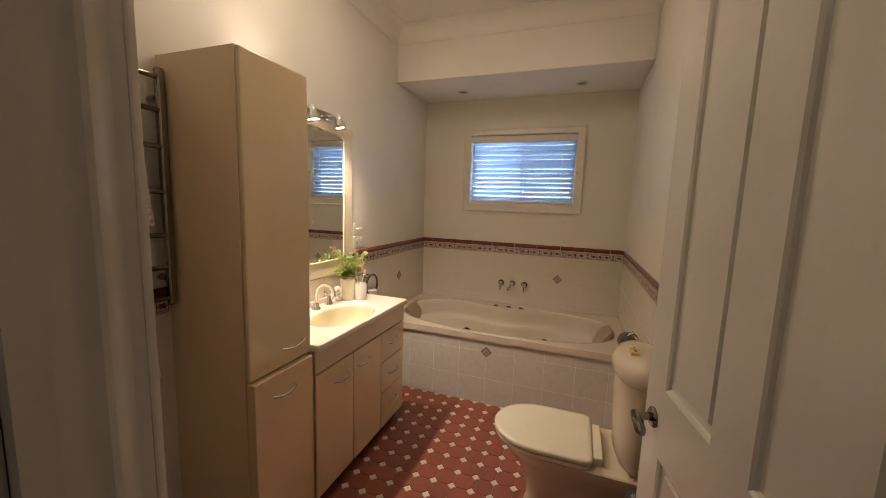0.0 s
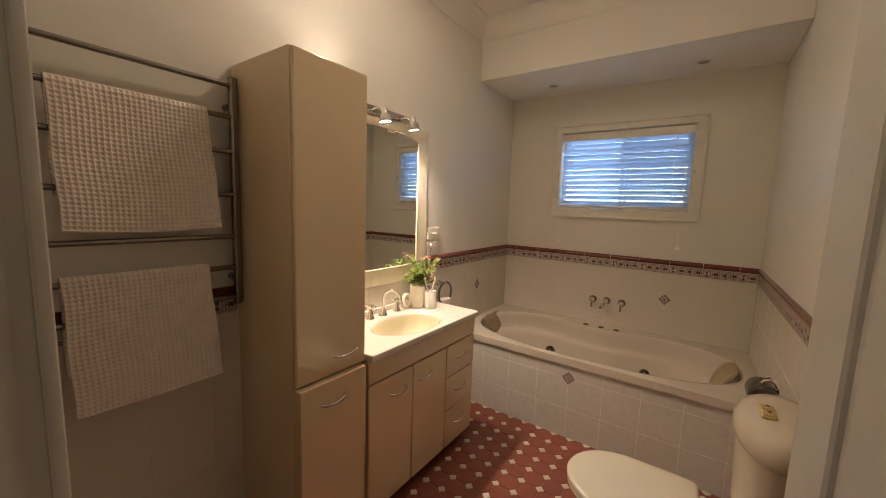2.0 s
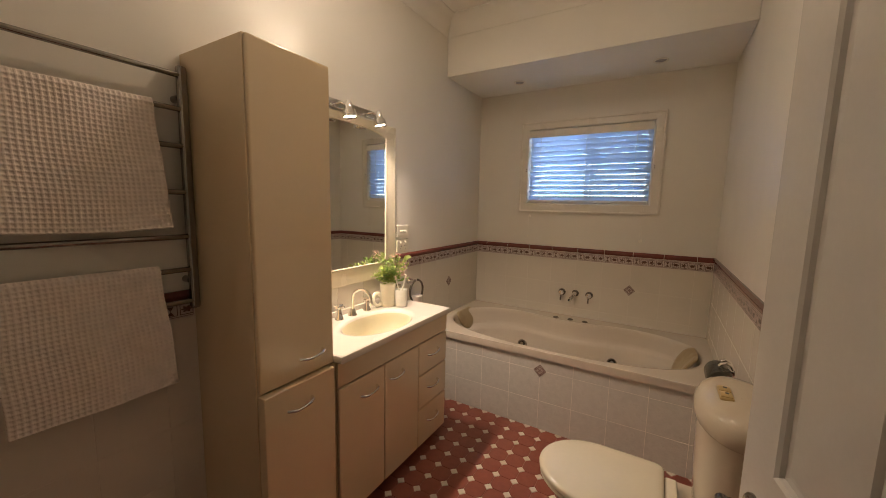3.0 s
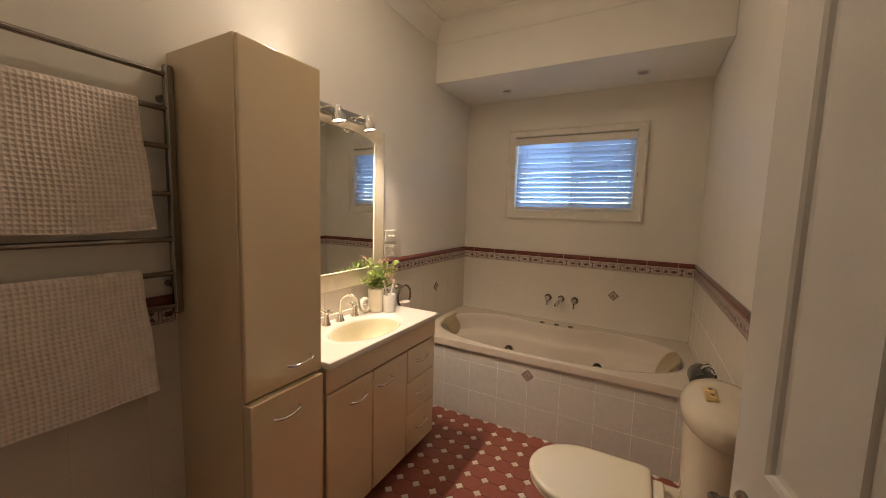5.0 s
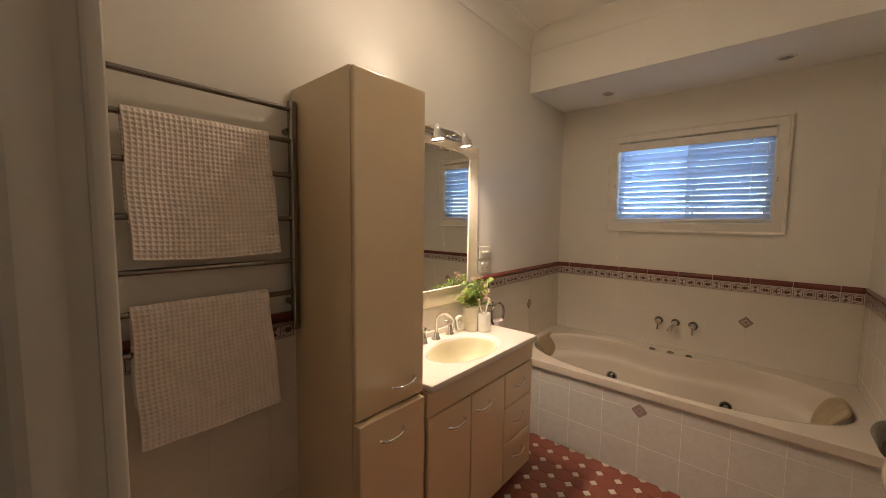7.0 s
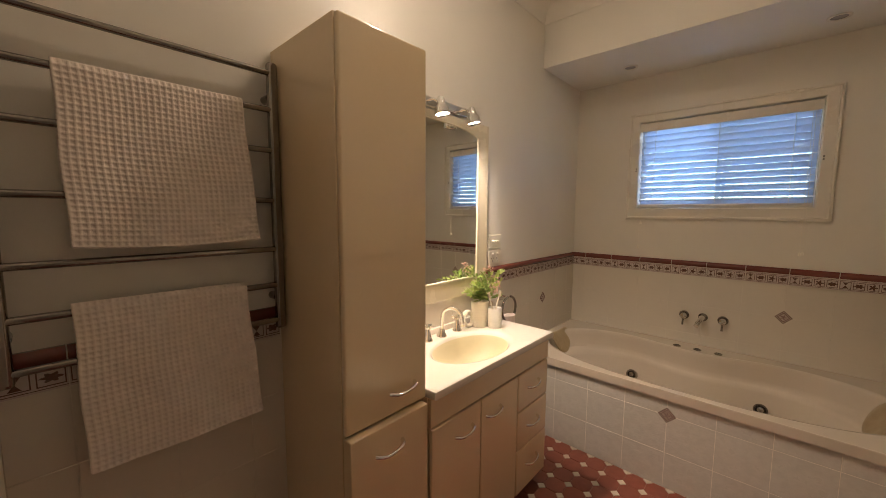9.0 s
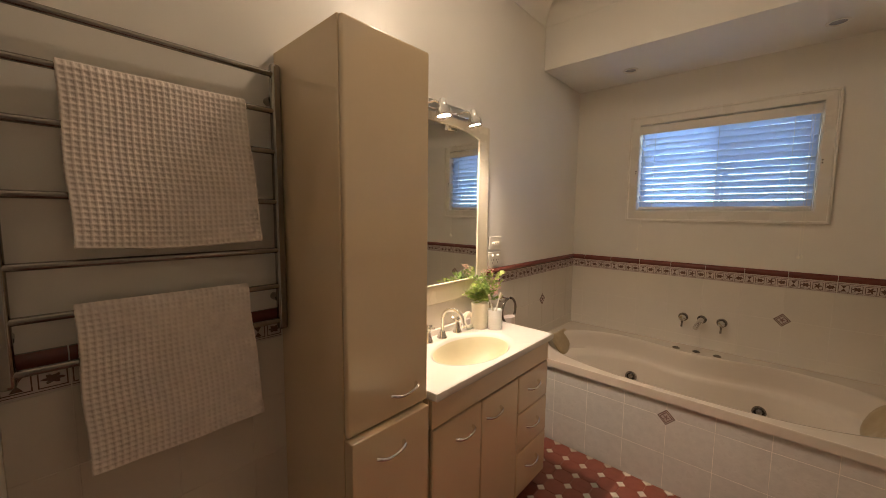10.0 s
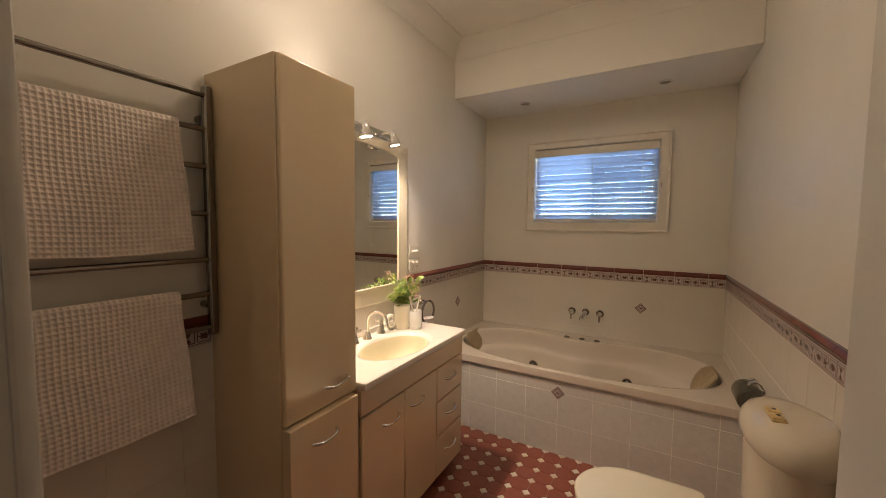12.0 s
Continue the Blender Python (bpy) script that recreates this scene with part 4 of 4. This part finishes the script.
def cuts(lo, hi, at, step=0.2):
    """Joints between lo and hi on a grid of that step through at."""
    xs, k = [lo], math.ceil((lo + 0.008 - at) / step)
    while at + k * step < hi - 0.008:
        xs.append(at + k * step)
        k += 1
    return xs + [hi]


def on_back(x, z):
    return pose(x, Y1, z)


def on_left(y, z):
    return pose(0, y, z, 0, 0, 90)


def on_right(y, z):
    return pose(W, y, z, 0, 0, -90)


part("grout_bed", box(B(), (0, Y1 - 0.0056, RIM - 0.03), (W, Y1, 1.07)), WALLGROUT, wall_window, smooth=False)
part("grout_bed", box(B(), (0, Y0, -0.004), (0.0056, Y1, 1.07)), WALLGROUT, wall_left, smooth=False)
part("grout_bed", box(B(), (W - 0.0056, Y0, -0.004), (W, Y1, 1.07)), WALLGROUT, wall_right, smooth=False)


BAND0, BAND1, DADO1 = 0.988, 1.053, 1.089


def border_mesh(w):
    """A border tile: a pale ground with framed leaf motifs standing a little proud."""
    bm = B()
    t, h = 0.0085, BAND1 - BAND0
    box(bm, (GAP, -t, GAP), (w - GAP, 0, h - GAP))
    rnd = random.Random(int(w * 1e4))

    def flat(pts, y):
        f = bm.faces.new([bm.verts.new((x, y, z)) for x, z in pts])
        f.material_index = 1
    for z in (0.006, h - 0.008):
        flat([(GAP, z), (w - GAP, z), (w - GAP, z + 0.0018), (GAP, z + 0.0018)], -t - 0.0005)
    cells = max(1, round(w / 0.05))
    for c in range(cells):
        x0 = (c + 0.07) * w / cells
        x1 = (c + 0.93) * w / cells
        z0, z1 = 0.012, h - 0.013
        e = 0.0025
        for p in ([(x0, z0), (x1, z0), (x1, z0 + e), (x0, z0 + e)], [(x0, z1 - e), (x1, z1 - e), (x1, z1), (x0, z1)], [(x0, z0 + e), (x0 + e, z0 + e), (x0 + e, z1 - e), (x0, z1 - e)], [(x1 - e, z0 + e), (x1, z0 + e), (x1, z1 - e), (x1 - e, z1 - e)]):
            flat(p, -t - 0.0005)
        mx, mz, r = (x0 + x1) / 2, (z0 + z1) / 2, min(x1 - x0, z1 - z0) * 0.46
        lobes = (5, 6, 5, 7)[c % 4]
        if c % 4 == 0:
            r *= 0.85
            flat([(mx - r * 0.7, mz + r), (mx + r * 0.7, mz + r), (mx, mz)], -t - 0.0006)
            flat([(mx - r * 0.7, mz - r), (mx + r * 0.7, mz - r), (mx, mz)], -t - 0.0006)
        else:
            pts = []
            for k in range(lobes * 4):
                a = k * math.tau / (lobes * 4) + 0.3
                rr = r * (0.68 + 0.32 * math.cos(lobes * a)) if c % 4 == 2 else r * (0.72 + 0.22 * math.cos(lobes * a) + 0.10 * rnd.random())
                pts.append((mx + rr * math.cos(a) * (1.0 if c % 4 == 2 else 1.15), mz + rr * math.sin(a) * (1.0 if c % 4 == 2 else 0.72)))
            flat(pts, -t - 0.0006)
    me = bpy.data.meshes.new("border_tile")
    bm.to_mesh(me)
    bm.free()
    me.materials.append(BORDER), me.materials.append(MOTIF)
    return me


def dado_mesh(w):
    bm = B()
    h = DADO1 - BAND1
    prof = [(0.0, 0.001), (-0.011, 0.001)] + [(-0.011 - 0.009 * math.sin(math.pi * k / 8), 0.003 + (h - 0.004) * k / 8) for k in range(9)] + [(-0.010, h), (0, h)]
    rings(bm, [[(x, y, z) for y, z in prof] for x in (GAP * 1.1, w - GAP * 1.1)])
    return mesh_of("dado_tile", bm, DADO)


strips = {}


def border_run(parent, joints, put):
    h = DADO1 - BAND1
    prof = [(0.0, 0.002), (-0.010, 0.002)] + [(-0.010 - 0.0082 * math.sin(math.pi * k / 8), 0.004 + (h - 0.006) * k / 8) for k in range(9)] + [(-0.009, h - 0.001), (0, h - 0.001)]
    bm = B()
    rings(bm, [[(x, y, z) for y, z in prof] for x in (0.002, joints[-1] - joints[0] - 0.002)])
    fill = new("dado_grout", mesh_of("dado_grout", bm, WALLGROUT))
    fill.parent = parent
    fill.matrix_basis = put(joints[0], joints[-1], BAND1)
    for a, b in zip(joints, joints[1:]):
        w = round(b - a, 4)
        if w not in strips:
            strips[w] = (border_mesh(w), dado_mesh(w))
        for me, z in zip(strips[w], (BAND0, BAND1)):
            ob = new(me.name.split(".")[0], me)
            ob.parent = parent
            ob.matrix_basis = put(a, b, z)


border_run(wall_window, cuts(0.010, W - 0.010, 0.107), lambda a, b, z: on_back(a, z))
border_run(wall_left, cuts(Y0, 1.040, 0.538), lambda a, b, z: on_left(a, z))
border_run(wall_left, cuts(2.222, Y1 - 0.001, 2.538), lambda a, b, z: on_left(a, z))
border_run(wall_right, cuts(Y0 + 0.8, Y1 - 0.001, 2.538), lambda a, b, z: on_right(b, z))


def tile_field(parent, us, zs, put, material=TILE, t=0.007, name="tile"):
    for a, b in zip(us, us[1:]):
        for c, d in zip(zs, zs[1:]):
            tile(parent, name, b - a, d - c, t, material, put(a, b, c))


tile_field(wall_window, cuts(0.008, W - 0.008, 0.299), cuts(RIM - 0.01, BAND0, 0.79), lambda a, b, z: on_back(a, z))
tile_field(wall_left, cuts(Y0, Y1 - 0.001, 2.938), cuts(0.0, BAND0, 0.79), lambda a, b, z: on_left(a, z))
tile_field(wall_right, cuts(Y0, Y1 - 0.001, 2.938), cuts(0.0, BAND0, 0.79), lambda a, b, z: on_right(b, z))
tile_field(apron, cuts(0.008, W - 0.008, 0.087), cuts(0.0, RIM - 0.050, 0.39), lambda a, b, z: pose(a, BATH_Y + 0.007, z), MOTTLE, 0.007)


def diamond(parent, m):
    """A small square inset set on its corner, with a dark rim and flower."""
    bm = B()
    for r, y0, y1, idx in ((0.040, 0.0, -0.0095, 1), (0.034, -0.0095, -0.0102, 0), (0.030, -0.0102, -0.0108, 1), (0.0235, -0.0108, -0.0114, 0)):
        n0 = len(bm.faces)
        rings(bm, [[(r * 1.0 * c, y, r * 1.0 * s) for c, s in ((1, 0), (0, 1), (-1, 0), (0, -1))] for y in (y0, y1)])
        bm.faces.ensure_lookup_table()
        for f in bm.faces[n0:]:
            f.material_index = idx
    f = bm.faces.new([bm.verts.new((0.016 * (0.6 + 0.4 * math.cos(5 * a)) * math.cos(a), -0.0120, 0.016 * (0.6 + 0.4 * math.cos(5 * a)) * math.sin(a))) for a in (k * math.tau / 30 for k in range(30))])
    f.material_index = 1
    me = bpy.data.meshes.new("inset_tile")
    bmesh.ops.recalc_face_normals(bm, faces=bm.faces)
    bm.to_mesh(me)
    bm.free()
    me.materials.append(BORDER), me.materials.append(MOTIF)
    ob = new("inset_tile", me)
    ob.parent = parent
    ob.matrix_basis = m
    return ob


diamond(wall_window, on_back(1.299, 0.793)), diamond(wall_left, on_left(2.938, 0.797))
diamond(apron, pose(0.887, BATH_Y + 0.007, 0.39))

# octagon floor
P, PY, CUTC = 0.1, 0.1022, 0.0235
ox, oy = 0.0225, 2.480 - 24 * PY


def octagon(bm, cx, cy):
    h, g, t = P / 2 - 0.0012, 0.0011, 0.0
    c = CUTC
    pts = [(h, -h + c), (h, h - c), (h - c, h), (-h + c, h), (-h, h - c), (-h, -h + c), (-h + c, -h), (h - c, -h)]
    k = PY / P
    rings(bm, [[(cx + x, cy + y * k, -0.005) for x, y in pts], [(cx + x, cy + y * k, -0.0010) for x, y in pts], [(cx + x * 0.978, cy + y * k * 0.978, 0.0) for x, y in pts]], cap0=False)


def dot(bm, cx, cy):
    r = CUTC - 0.0016
    rings(bm, [[(cx + r * s * c, cy + r * s * k, z) for c, k in ((1, 0), (0, 1), (-1, 0), (0, -1))] for s, z in ((1, -0.005), (1, -0.001), (0.95, 0.0003))], cap0=False)


oct_mesh, dot_mesh = [mesh_of(n, f, m, False) for n, f, m in (("octagon_tile", B(), OCTAGON), ("dot_tile", B(), DOT))]
bm = B()
octagon(bm, 0, 0)
bm.to_mesh(oct_mesh), bm.free()
bm = B()
dot(bm, 0, 0)
bm.to_mesh(dot_mesh), bm.free()
far_o, far_d = B(), B()
for i in range(-1, 18):
    for j in range(2, 27):
        x, y = ox + i * P, oy + j * PY
        if 0.0 <= x <= W - 0.02 and 0.30 < y < BATH_Y:
            if y > 1.35 and x > 0.28:
                ob = new("dot_tile", dot_mesh)
                ob.parent = floor
                ob.matrix_basis = pose(x, y, 0)
            else:
                dot(far_d, x, y)
        x, y = x + P / 2, y + PY / 2
        if 0.04 < x < W - 0.03 and 0.30 < y < BATH_Y - 0.03:
            if y > 1.35 and x > 0.28:
                ob = new("octagon_tile", oct_mesh)
                ob.parent = floor
                ob.matrix_basis = pose(x, y, 0, 0, 0, random.choice((0, 180)))
            else:
                octagon(far_o, x, y)
tagged(part("octagon_tiles", far_o, OCTAGON, floor, smooth=False), kind="stuff")
tagged(part("dot_tiles", far_d, DOT, floor, smooth=False), kind="stuff")
